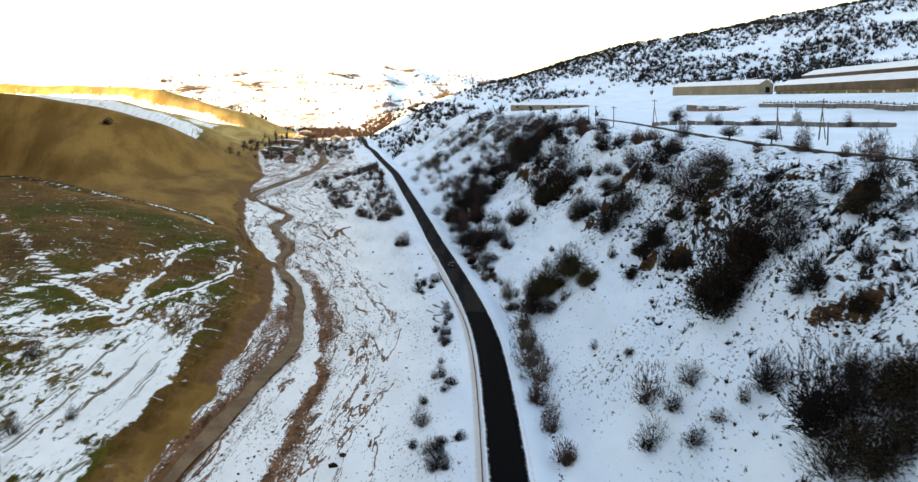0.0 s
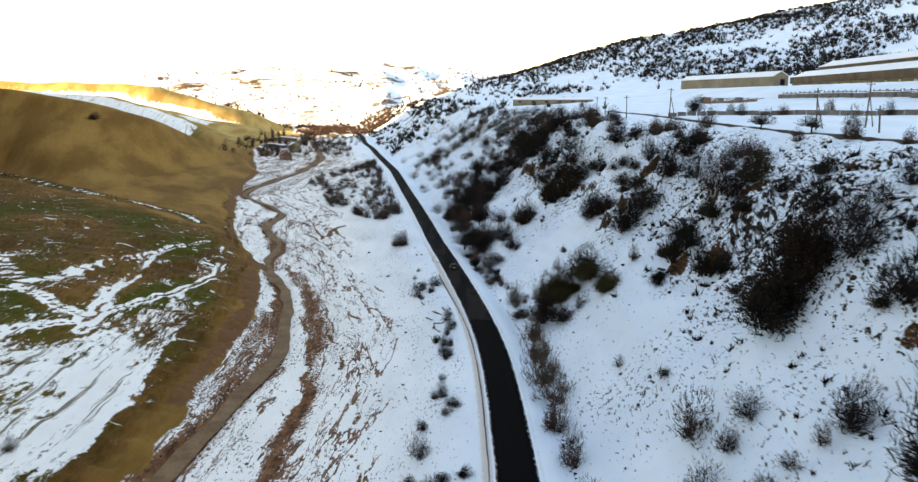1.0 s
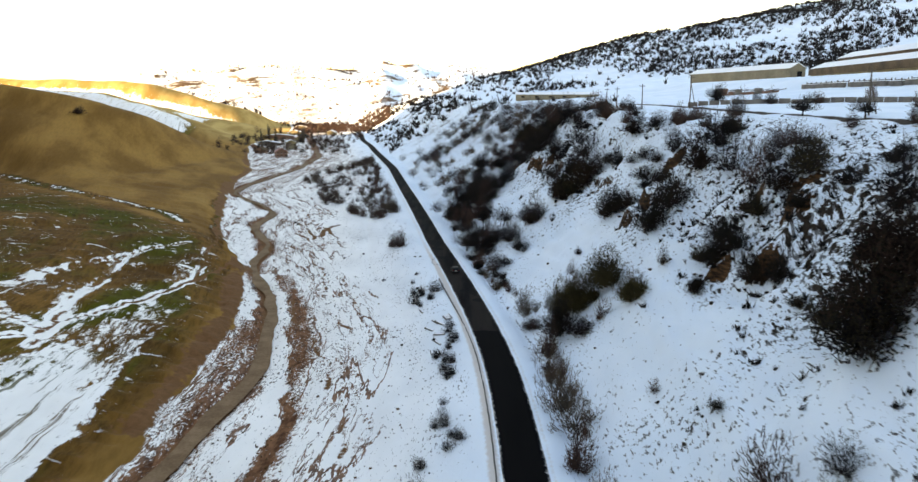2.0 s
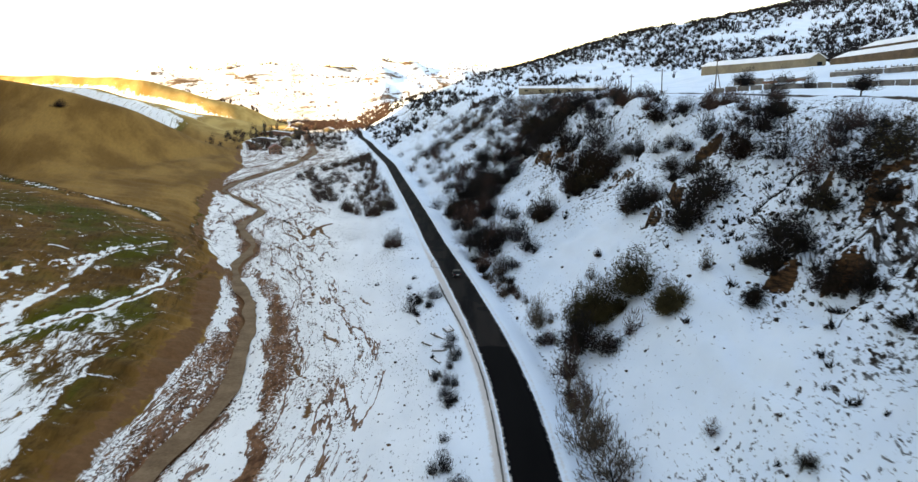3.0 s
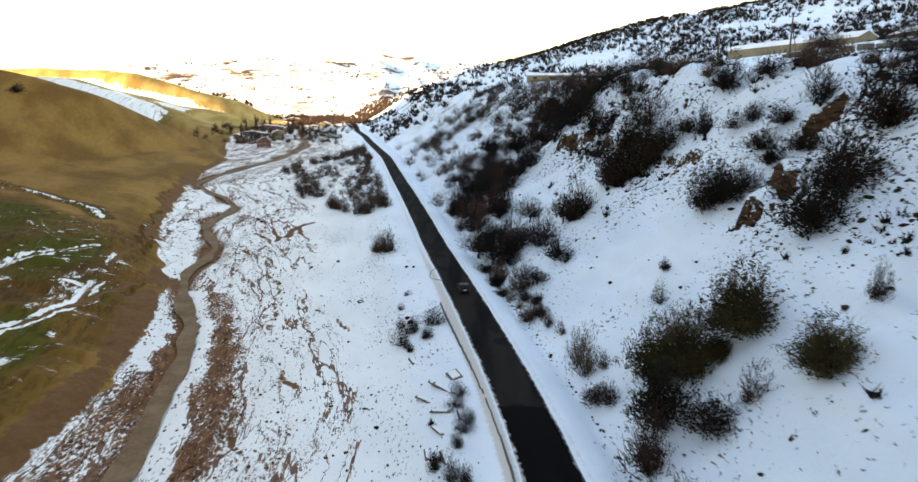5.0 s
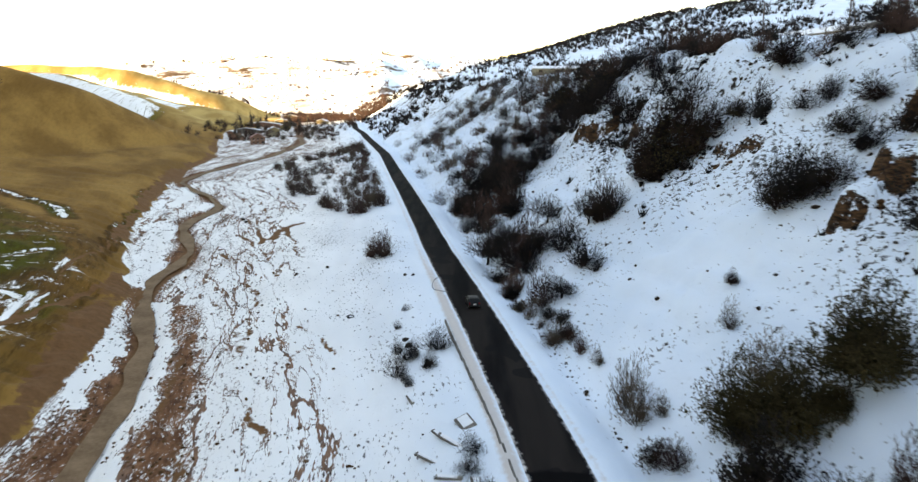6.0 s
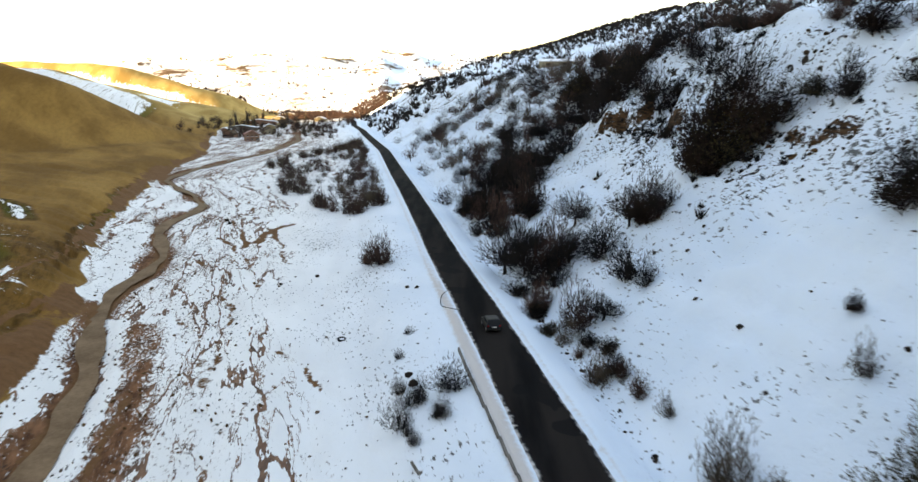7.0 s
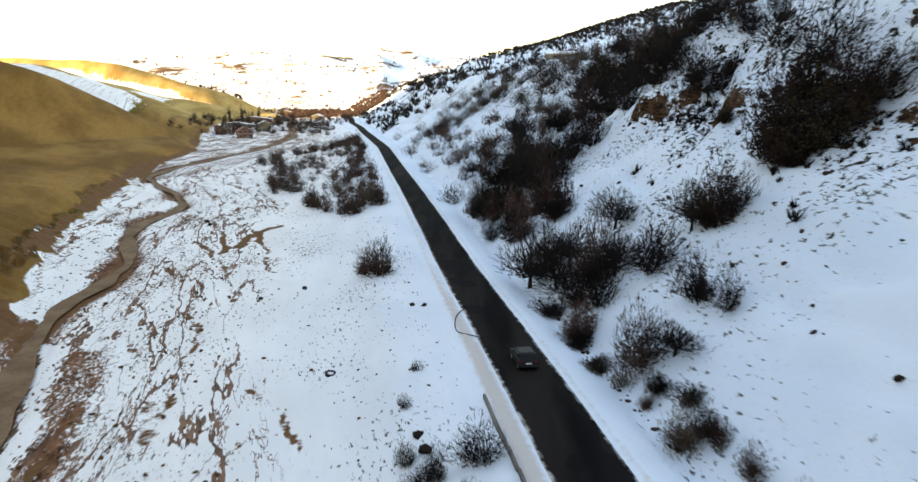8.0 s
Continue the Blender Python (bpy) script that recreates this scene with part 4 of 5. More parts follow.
bluff_row(DENSE, 1.2, "dense bushes on the bluff", [(26.2, 246, 2.3, 1.33), (33, 263.8, 3.6, 1.25), (29.2, 268.1, 3.7, 1.25), (30.1, 288.7, 6.5, 1.33), (31.2, 320.5, 9.2, 1), (25.8, 326.4, 10.8, 0.88)])
bluff_row(BROWNS, 1.05, "brown bushes at the foot of the bluff", [(15, 93.6, 4.9, 0.83), (13.9, 104.4, 5.5, 0.68), (13.1, 114.8, 6.7, 0.57), (14.7, 142.1, 4.5, 0.83), (14, 151.8, 7.3, 0.75), (13.2, 165.6, 2.9, 1), (7.6, 210.3, 6.2, 0.52), (4.8, 221.1, 3.4, 1), (7.7, 231.1, 8.4, 0.78), (6.4, 260.5, 8.5, 0.6), (1.4, 270, 8.5, 0.7), (-1.4, 325.4, 8.5, 0.7)])
bluff_row(GREYS, 0.9, "pale bushes at the foot of the bluff", [(14.8, 124.4, 5.7, 1), (13.4, 131.9, 8.5, 0.65), (32.2, 151.3, 4.2, 0.58), (21.1, 168.6, 4, 1.12), (12.1, 174.1, 5.3, 0.58), (11.9, 177.3, 4.4, 0.75), (21.6, 178.8, 2.6, 0.89), (7.7, 197.9, 3.7, 0.89)])
bluff_row(EVERGREENS, 1.2, "evergreen bushes on the bluff", [(26.7, 147.8, 5.3, 1.15), (22.6, 160.6, 2.7, 1.5), (25, 161.4, 7.3, 1.03), (20, 161.9, 6.9, 0.8), (17.6, 164.6, 6.9, 0.66)])
bluff_row(TREES, 1.35, "small trees below the bluff", [(16.5, 226.8, 5.5, 0.89), (3.9, 240.2, 7, 0.6), (1.2, 241.5, 8.5, 0.6), (11.7, 242, 5.9, 1.16), (5, 288.6, 8.5, 1), (1, 295.6, 8.5, 0.8)])
for x, y, tall in [(60.1, 199, 7), (64, 175.4, 5.5), (66.9, 143.8, 8.5), (65.5, 116.4, 8), (68, 161, 5), (77.6, 223, 4.7), (85.9, 215, 4.6), (93.6, 206, 6.3), (73.6, 251.8, 7.5), (67, 128, 4), (70, 240, 5), (66, 105, 7), (98, 187, 5), (80, 238, 5)]:
    plant(TREES[:1] + BROWNS[:2] + BUSHES[:1], x, y, tall * 0.76, "trees along the upper track", 5.5)
for x, y, tall in [(-11, 191, 4), (-3, 146, 4), (-3.4, 135, 2), (-6, 110, 5), (-3, 96, 5.5), (-12.3, 207, 1.6), (-11.5, 198, 2.6), (-9.5, 187, 2), (-3.4, 152, 3), (-4.5, 128, 2.4), (-7, 103, 3), (-11.8, 214, 1.6), (-6, 118, 3)]:
    plant(BUSHES, x, y, tall * 0.68, "low bushes on the road verge", wide=1.0)
for x, y, tall in [(-18.9, 252, 6.5), (-21.5, 256, 4.5)]:
    plant(BROWNS, x, y, tall, "bushes on the snow field", wide=1.2)
plant(BROWNS, -206.5, 436.7, 5.0, "bushes on the grassy hill", wide=1.8)
for x, y, tall in [(-66, 101, 4), (-61, 108, 3), (-78, 128, 4)]:
    plant(GREYS, x, y, tall, "bushes on the terrace")

for x, y, tall in [(34.3, 250, 7), (35.9, 275, 6), (34, 284, 5.6), (30.6, 286, 6.5), (27.5, 286, 6.5), (24.9, 302, 5), (27.9, 330, 7), (33.8, 345, 7), (18.7, 325, 7), (10.1, 312, 7), (7.3, 300, 7), (7.8, 284.5, 6.5), (16.4, 292, 4.6), (36.3, 330, 8), (37.3, 319, 8), (35.4, 285.5, 5.6), (39, 292, 6), (41, 280, 5), (44, 268, 5), (38, 300, 6), (33, 300, 6)]:
    plant(MID, x, y, tall, "thicket at the foot of the bluff", wide=1.15)
# the belt of small trees and bushes between the road and the bluff
for k in range(30):
    y = pick.uniform(208, 300)
    x = float(road_x(y)) + pick.uniform(7.5, float(np.interp(y, [208, 226, 245, 300], [13, 24, 19, 24])))
    masters = (TREES, BROWNS, TREES, BUSHES, GREYS)[k % 5]
    plant(masters, x, y, pick.uniform(3.2, 6.2), "growth below the bluff", 6.0 if masters is TREES else 5.0, wide=pick.uniform(0.9, 1.3))
# rough growth of thin stems along the foot of the slope
for _ in range(16):
    y = pick.uniform(120, 205)
    plant(BROWNS + GREYS[:1], float(road_x(y)) + pick.gauss(8.5, 0.9), y, pick.uniform(1.0, 2.6), "rough growth along the roadside ditch", wide=pick.uniform(0.8, 1.3))
# low growth in the ditch by the road
for middle, spread, many in ((93, 5, 5), (123, 4, 4), (147, 5, 4), (192, 5, 4)):
    for _ in range(many):
        y = pick.gauss(middle, spread)
        plant(BUSHES + DENSE[:1], float(road_x(y)) - pick.gauss(9.0, 0.9), y, pick.uniform(0.9, 2.6), "low growth in the verge ditch", wide=pick.uniform(0.8, 1.5))

# the thicket along the foot of the bluff
count = 0
while count < 285:
    y = pick.uniform(262, 560)
    e = pick.uniform(7, 54)
    u = e * (1 + 0.35 * min(1, max(0, (y - 230) / 300)))
    x = float(road_x(y)) + u
    clear = 18 < e < 36 and y < 285 and pick.random() < 0.9
    if clear or pick.random() > 1.15 * math.exp(-((e - 24 - (y - 240) * 0.05) / 24) ** 2) or float(grain(x, y, 26, 121, 2)) < -0.25 - 0.2 * (e < 20):
        continue
    count += 1
    plant((LIGHT[::2] + LIGHT_TREES) if y > 350 else MID + TREES[:1], x, y, pick.uniform(3.2, 6.8), "thicket at the foot of the bluff")
# scrub on the flat by the stream
count = 0
while count < 250:
    y = pick.uniform(312, 545)
    a, b = float(np.interp(y, [312, 357, 400, 460, 545], [-30, -60, -72, -92, -70])), float(road_x(y)) - 8
    x = pick.uniform(a, b)
    edge = min(x - a, b - x, (y - 312) * 0.7)
    if pick.random() > (0.95 if edge < 9 else 0.25):
        continue
    count += 1
    plant(LIGHT[1::2] + LIGHT_TREES[:1], x, y, pick.uniform(2.8, 5.2), "scrub on the flat by the stream", wide=1.1)
# bushes along the rim of the shelf
for _ in range(34):
    y = pick.uniform(150, 330)
    e = pick.gauss(51, 3)
    plant(BUSHES[:2] + BROWNS, float(road_x(y)) + e * (1 + 0.35 * min(1, max(0, (y - 230) / 300))), y, pick.uniform(2.0, 4.6), "bushes along the rim", wide=1.2)
for _ in range(60):
    y = pick.uniform(250, 480)
    e = pick.uniform(44, 62)
    x = float(road_x(y)) + e * (1 + 0.35 * min(1, (y - 230) / 300))
    plant(LIGHT if y > 350 else MID, x, y, pick.uniform(3, 6), "bushes along the rim", wide=1.2)

# ---- farm on the shelf ----
def gable(w, h, rise, eave=0.0):
    return [(-w / 2 - eave, h - eave * 2 * rise / w), (0, h + rise), (w / 2 + eave, h - eave * 2 * rise / w), (w / 2 + eave, h - eave * 2 * rise / w - 0.25), (0, h + rise - 0.3), (-w / 2 - eave, h - eave * 2 * rise / w - 0.25)]


def barn(label, a, b, base, w, h, rise, wall, roof, windows=0, door=True, fascia=None, eave=0.5):
    """A long barn from a to b on the plan, with its ridge along that line."""
    a, b = Vector((*a, 0)), Vector((*b, 0))
    length, turn = (b - a).length, math.atan2(b.x - a.x, b.y - a.y)
    ob = thing("barn", label, "barn", Matrix.Translation((a.x, a.y, base)) @ Matrix.Rotation(-turn, 4, "Z"), "barns on the shelf")
    part("wall", prism([(-w / 2, -2.5), (-w / 2, h), (0, h + rise), (w / 2, h), (w / 2, -2.5)], 0, length), wall, ob)
    up = prism(gable(w, h + 0.3, rise, eave), -0.4, length + 0.4)
    part("roof", up, roof, ob, "snow-covered pitched roof")
    if fascia:
        part("fascia", box(0.2, length + 0.6, 3.0, -w / 2 - 0.85, length / 2, h - 3.0), fascia, ob, "rusted sheet band under the eave")
    # flat dark panels stand for the shade inside doorway and windows
    if door:
        d = part("door", box(2.6, 0.12, 3.0, 1.0, -0.07, 0.0, 0.02), DARK_GLASS, ob, "dark panel for the shaded open doorway")
        part("lintel", box(3.0, 0.2, 0.25, 1.0, -0.1, 3.0), wall, d)
    for k in range(windows):
        y = length * (k + 0.5) / windows
        f = part("window", box(0.12, 2.2, 1.1, -w / 2 - 0.06, y, 0.9), DARK_GLASS, ob, "dark panel for the shaded window opening")
        part("sill", box(0.3, 2.5, 0.12, -w / 2 - 0.1, y, 0.78), CONCRETE, f)
    return ob


barn("long plastered barn with snow on its roof", (167, 408), (150, 512), 57.3, 8.5, 4.6, 2.4, OLD_WALL, SNOWCAP, windows=0)
barn("long yellowish barn with rusted eaves and snowy roof", (149.5, 214), (169.5, 386), 55.2, 12, 5.4, 2.6, PLASTER, SNOWCAP, windows=16, door=False, fascia=RUST, eave=0.7)
barn("rear barn with dark rusted side and snowy roof", (166, 214), (187, 396), 59.6, 12, 6.4, 2.6, RUST, SNOWCAP, door=False)
barn("low far shed with a snow-covered roof", (94, 545), (38, 548), height(66, 546) + 0.2, 7, 3.0, 1.2, OLD_WALL, SNOWCAP, windows=6, door=False)
barn("small yellow shed with a snowy roof on the terrace", (-66, 86), (-63.5, 91.5), height(-65, 89), 5, 2.4, 0.9, PLASTER, SNOWCAP, windows=1)

# ruined byre, pens and rubble in front of the barns
ruin = thing("ruined_byre", "roofless ruined brick byre half buried in snow", "ruin", pose(105.5, 342, height(107, 330) - 0.5, 0, 0, 12))
for k in range(9):
    y = -k * 4.6
    part("wall_piece", box(0.5, 4.5, 1.6 + 1.8 * pick.random(), pick.uniform(-0.3, 0.3), y, 0, 0.06), BRICK if k % 3 else CONCRETE, ruin)
    part("beam", rod((-1.5, y - 2, 2.0), (5, y + pick.uniform(-1, 1), 2.8), 0.16, 0.12), WOOD, ruin)
    part("rubble_heap", box(pick.uniform(2, 4), 3.0, 0.9, 2.5, y, 0, 0.3, pick.uniform(0, 60)), SNOWCAP if k % 2 else BRICK, ruin)
for k in range(14):
    y = 300 - 7.5 * k
    x = 122 + 0.02 * k * 7.5 + pick.uniform(-0.6, 0.6)
    pen = thing("cattle_pen", "low grey timber and concrete cattle pen with snow", "animal pen", pose(x, y, height(x, y) - 0.1, 0, 0, pick.uniform(-4, 4)), "cattle pens before the barn")
    part("trough", box(1.0, 7.2, 1.5, 0, 0, 0, 0.05), CONCRETE, pen)
    part("snow_cover", box(0.9, 6.8, 0.15, 0, 0, 1.5, 0.05), SNOWCAP, pen)
    for q in (-3.4, 0, 3.4):
        part("post", box(0.22, 0.22, 2.4, 1.3, q, 0, 0.02), WOOD, pen)
    for z in (0.7, 1.25, 1.8):
        part("rail", box(0.1, 7.4, 0.22, 1.42, 0, z, 0.02), WOOD, pen)

# concrete panel fence along the track
FENCE = [(64, 247), (74, 232), (90, 211), (100, 185), (106, 170), (110, 140)]
fence = thing("panel_fence", "weathered grey concrete panel fence in snow", "fence", pose(0, 0, 0))
for (ax, ay), (bx, by) in zip(FENCE, FENCE[1:]):
    gap = math.hypot(bx - ax, by - ay)
    n = int(gap / 3.1)
    for k in range(n):
        if (ax, k) in ((100, 3), (100, 4)):
            continue
        x, y = ax + (bx - ax) * (k + 0.5) / n, ay + (by - ay) * (k + 0.5) / n
        part("panel", box(0.16, 3.2, 1.5 + pick.uniform(-0.12, 0.08), x, y, height(x, y) - 0.3, 0.03, -math.degrees(math.atan2(bx - ax, by - ay)) + pick.uniform(-3, 3)), CONCRETE, fence)

# poles
for x, y, tall, lean in [(58.4, 336, 6.5, 1), (53.1, 255.4, 7.5, -1), (64.1, 245.6, 9, 1), (70.4, 164.3, 8.5, -2), (76.8, 158.1, 9, 2), (73.5, 147.4, 5, -4), (55, 300, 7, 0)]:
    pole = thing("utility_pole", "grey wooden utility pole standing in snow", "utility pole", pose(x, y, height(x, y) - 0.3, 0, lean, pick.uniform(-20, 20)), "poles along the shelf")
    part("shaft", rod((0, 0, 0), (0, 0, tall), 0.17, 0.11, 8), WOOD, pole)
    arm = part("crossarm", box(1.7, 0.12, 0.14, 0, 0, tall - 0.7, 0.01), WOOD, pole)
    for q in (-0.75, 0, 0.75):
        part("insulator", rod((q, 0, tall - 0.56), (q, 0, tall - 0.38), 0.06, 0.04), CONCRETE, arm)
    if tall > 8:
        part("strut", rod((1.6, 0, 0), (0.05, 0, tall * 0.72), 0.12, 0.09, 6), WOOD, pole)

# ---- road side ----
barrier = thing("low_wall", "low weathered concrete edge wall beside the road", "wall", pose(0, 0, 0))
for k in range(50):
    y = 60 + k * 2.95
    u = -3.5 - 1.1 * float(smooth(150, 206, y))
    x, slope = float(road_x(y)) + u, float(road_x(y + 1) - road_x(y - 1)) / 2
    part("wall_section", box(0.2, 2.93, 0.42, x + pick.uniform(-0.04, 0.04), y, 4.85 + pick.uniform(-0.05, 0.03), 0.03, -math.degrees(math.atan(slope)) + pick.uniform(-0.8, 0.8)), CONCRETE, barrier)

cable_curve = bpy.data.curves.new("loose_cable", "CURVE")
cable_curve.dimensions, cable_curve.bevel_depth = "3D", 0.045
spline = cable_curve.splines.new("NURBS")
loop = [(-7.2, 230), (-8.2, 227.5), (-8.4, 224), (-8.0, 221.5), (-6.9, 220.3), (-5.8, 220.1)]
spline.points.add(len(loop) - 1)
for q, (x, y) in zip(spline.points, loop):
    q.co = (x, y, height(x, y) + 0.12, 1)
spline.use_endpoint_u = True
cable_curve.materials.append(RUBBER)
tagged(new("loose_cable", cable_curve), "loose black cable lying in a loop on snow", "cable")


def ring(name, r, thick, wide, material, parent, m):
    bm = bmesh.new()
    rows = []
    for k in range(20):
        q = 2 * math.pi * k / 20
        rows.append([bm.verts.new(m @ Vector(((r + dr) * math.cos(q), (r + dr) * math.sin(q), z))) for dr, z in ((0, -wide / 2), (0, wide / 2), (-thick, wide / 2.4), (-thick, -wide / 2.4))])
    for k in range(20):
        a, b = rows[k], rows[(k + 1) % 20]
        for j in range(4):
            bm.faces.new((a[j], b[j], b[(j + 1) % 4], a[(j + 1) % 4]))
    bmesh.ops.recalc_face_normals(bm, faces=bm.faces)
    return part(name, bm, material, parent)


old_tyre = thing("old_tyre", "discarded black tyre lying flat on snow", "tyre", pose(-20.8, 221.1, height(-20.8, 221.1) + 0.1, 8, 4, 0))
ring("tread", 0.55, 0.22, 0.26, RUBBER, old_tyre, Matrix())
part("snow_fill", rod((0, 0, -0.1), (0, 0, 0.03), 0.36, 0.34, 14), SNOWCAP, old_tyre)


def dark_car(x, y, z, turn):
    car = thing("car", "small dark hatchback driving on the road", "car", pose(x, y, z, 0, 0, turn))
    body = bmesh.new()
    outline = [(-2.0, 0.35), (-2.02, 0.75), (-1.9, 0.95), (-1.65, 1.38), (-1.5, 1.46), (0.05, 1.48), (0.35, 1.40), (0.95, 0.98), (1.85, 0.82), (2.0, 0.62), (2.0, 0.35)]
    rings = []
    for px in (-0.82, -0.80, 0.80, 0.82):
        row = []
        for py, pz in outline:
            tuck = 0.20 * max(0, (pz - 0.95) / 0.5) + (0.05 if abs(px) > 0.81 else 0)
            row.append(body.verts.new((math.copysign(abs(px) - tuck + 0.05, px), py, pz - (0.06 if abs(px) > 0.81 and pz > 1.3 else 0))))
        rings.append(row)
    for a, b in zip(rings, rings[1:]):
        for j in range(len(outline)):
            i = (j + 1) % len(outline)
            body.faces.new((a[j], a[i], b[i], b[j]))
    body.faces.new(rings[0])
    body.faces.new(rings[-1][::-1])
    bmesh.ops.recalc_face_normals(body, faces=body.faces)
    part("body", body, CAR_PAINT, car)
    part("rear_window", prism([(-0.58, 0), (0.58, 0), (0.50, 0.42), (-0.50, 0.42)], 0, 0.03), DARK_GLASS, car).matrix_basis = pose(0, -1.83, 1.0, -28)
    part("roof_panel", box(1.12, 1.35, 0.03, 0, -0.7, 1.47, 0.01), CAR_PAINT, car)
    part("bumper", box(1.6, 0.16, 0.22, 0, -2.04, 0.38, 0.04), RUBBER, car)
    part("number_plate", box(0.5, 0.02, 0.11, 0, -2.05, 0.68), SNOWCAP, car, "blank white plate")
    for q in (-1, 1):
        part("side_window", box(0.02, 1.7, 0.36, q * 0.745, -0.55, 1.0), DARK_GLASS, car)
        part("tail_lamp", box(0.2, 0.06, 0.24, q * 0.68, -2.0, 0.74, 0.02), TAIL_LAMP, car)
        part("headlight", box(0.28, 0.06, 0.14, q * 0.62, 1.95, 0.62, 0.02), STEEL, car)
        part("mirror", box(0.18, 0.1, 0.12, q * 0.9, 0.55, 0.98, 0.03), CAR_PAINT, car)
        for py in (-1.25, 1.25):
            wheel = new("wheel")
            wheel.parent, wheel.matrix_basis = car, pose(q * 0.76, py, 0.31)
            m = Matrix.Rotation(radians(90), 4, "Y")
            ring("tyre", 0.31, 0.1, 0.19, RUBBER, wheel, m)
            part("rim", rod((-0.07, 0, 0), (0.07, 0, 0), 0.21, 0.21, 14), STEEL, wheel)
    return car


dark_car(float(road_x(213)) + 0.15, 213, 5.13, 7.8)


# ---- stones, slabs and ledges ----
def lump(seed, squash=0.75, rough=0.75):
    """An uneven stone about 1 m across."""
    bm = bmesh.new()
    bmesh.ops.create_icosphere(bm, subdivisions=1, radius=0.5)
    for v in bm.verts:
        k = 1 + rough * noise.noise(v.co * 2.3 + Vector((seed * 3.1, seed, 0)))
        v.co = Vector((v.co.x * k, v.co.y * k, v.co.z * k * squash))
    me = bpy.data.meshes.new("stone")
    bm.to_mesh(me)
    bm.free()
    return me


LUMPS = [lump(i) for i in range(5)]
LUMP_DATA = [(np.array([v.co[:] for v in me.vertices]), np.array([p.vertices[:] for p in me.polygons])) for me in LUMPS]


def scatter(name, label, category, places, material):
    """Many small stones joined in one sheet of stuff; places: rows of x, y, size."""
    rng = np.random.default_rng(len(places))
    p = np.asarray(places, float)
    z = land(p[:, 0], p[:, 1])
    verts, faces, count = [], [], 0
    for (x, y, size), h in zip(p, z):
        co, fa = LUMP_DATA[rng.integers(5)]
        q = rng.uniform(0, 6.28)
        c, s_ = math.cos(q), math.sin(q)
        w = co * size * rng.uniform(0.5, 1.5, 3)
        verts.append(np.stack([w[:, 0] * c - w[:, 1] * s_ + x, w[:, 0] * s_ + w[:, 1] * c + y, w[:, 2] + h + 0.1 * size], 1))
        faces.append(fa + count)
        count += len(co)
    return tagged(new(name, mesh_from(name, np.concatenate(verts), np.concatenate(faces), material)), label, category, kind="stuff")


rng = np.random.default_rng(8)
places = []
while len(places) < 4300:
    y, e = rng.uniform(62, 330), rng.uniform(9, 60)
    x = float(road_x(y)) + e * (1 + 0.35 * min(1, max(0, (y - 230) / 300)))
    n = float(grain(x, y, 20, 131, 3))
    band = 0.95 * math.exp(-((e - 41) / 9) ** 2) + 0.02
    if rng.random() < band * (0.25 + 1.4 * max(0, n)):
        places.append((x, y, rng.uniform(0.10, 0.27) + (0.6 * rng.random() ** 9)))
scatter("slope_stones", "dark stones and tussocks poking through slope snow", "stones", places, ROCK)
places = []
while len(places) < 1500:
    y = rng.uniform(70, 330)
    x = rng.uniform(float(bank_x(y)) + 1, float(road_x(y)) - 14)
    w = x - float(river_x(y))
    if abs(w) > 2.2 and rng.random() < 0.9 * math.exp(-max(0, w - 4) / 18) * (0.4 + max(0, float(grain(x, y, 9, 133, 2)))):
        places.append((x, y, rng.uniform(0.15, 0.45)))
scatter("river_gravel", "brown stones strewn over the snowy stream bed", "gravel", places, EARTH)
places = []
for (ax, ay), (bx, by) in zip(WALL_LINE, WALL_LINE[1:]):
    for _ in range(int(math.hypot(bx - ax, by - ay) * 1.6)):
        q = rng.random()
        places.append((ax + (bx - ax) * q + rng.normal(0, 0.5), ay + (by - ay) * q + rng.normal(0, 0.5), rng.uniform(0.35, 0.9)))
scatter("field_wall", "tumbled field stones lying in a snowy line", "stones", places, ROCK)
places = [(float(road_x(y)) + 7.2 + rng.normal(0, 0.25), y, rng.uniform(0.15, 0.5)) for y in rng.uniform(84, 236, 190)]
scatter("ditch_stones", "dark stones along the roadside ditch", "stones", places, ROCK)
places = [(float(road_x(y)) - rng.uniform(6, 17), y, rng.uniform(0.10, 0.26)) for y in rng.uniform(84, 300, 420)]
scatter("verge_tufts", "small dark tussocks in the verge snow", "tussocks", places, ROCK)


def stone(x, y, size, material, label, group, name="boulder", squash=1.0):
    ob = new(name, LUMPS[pick.randrange(5)].copy())
    ob.data.materials.append(material)
    ob.matrix_basis = pose(x, y, height(x, y) + 0.12 * size * squash, pick.uniform(-15, 15), pick.uniform(-15, 15), pick.uniform(0, 360)) @ Matrix.Diagonal((size * pick.uniform(0.8, 1.3), size * pick.uniform(0.7, 1.1), size * squash, 1))
    return tagged(ob, label, "rock", group)


for x, y, size in [(-63.9, 313, 1.3), (-62.5, 310, 1.0), (-35.6, 250.5, 0.8), (-30.6, 256, 0.9), (-13.3, 234, 0.7), (-11.9, 233.2, 0.7), (-18.7, 100.9, 1.5), (-17.8, 104.1, 1.1), (-24, 95, 1.3), (-12, 168, 0.8), (-10.3, 199, 1.2), (-10.9, 201.5, 0.9)]:
    stone(x, y, size, ROCK, "dark boulder lying in the valley snow", "boulders in the valley")
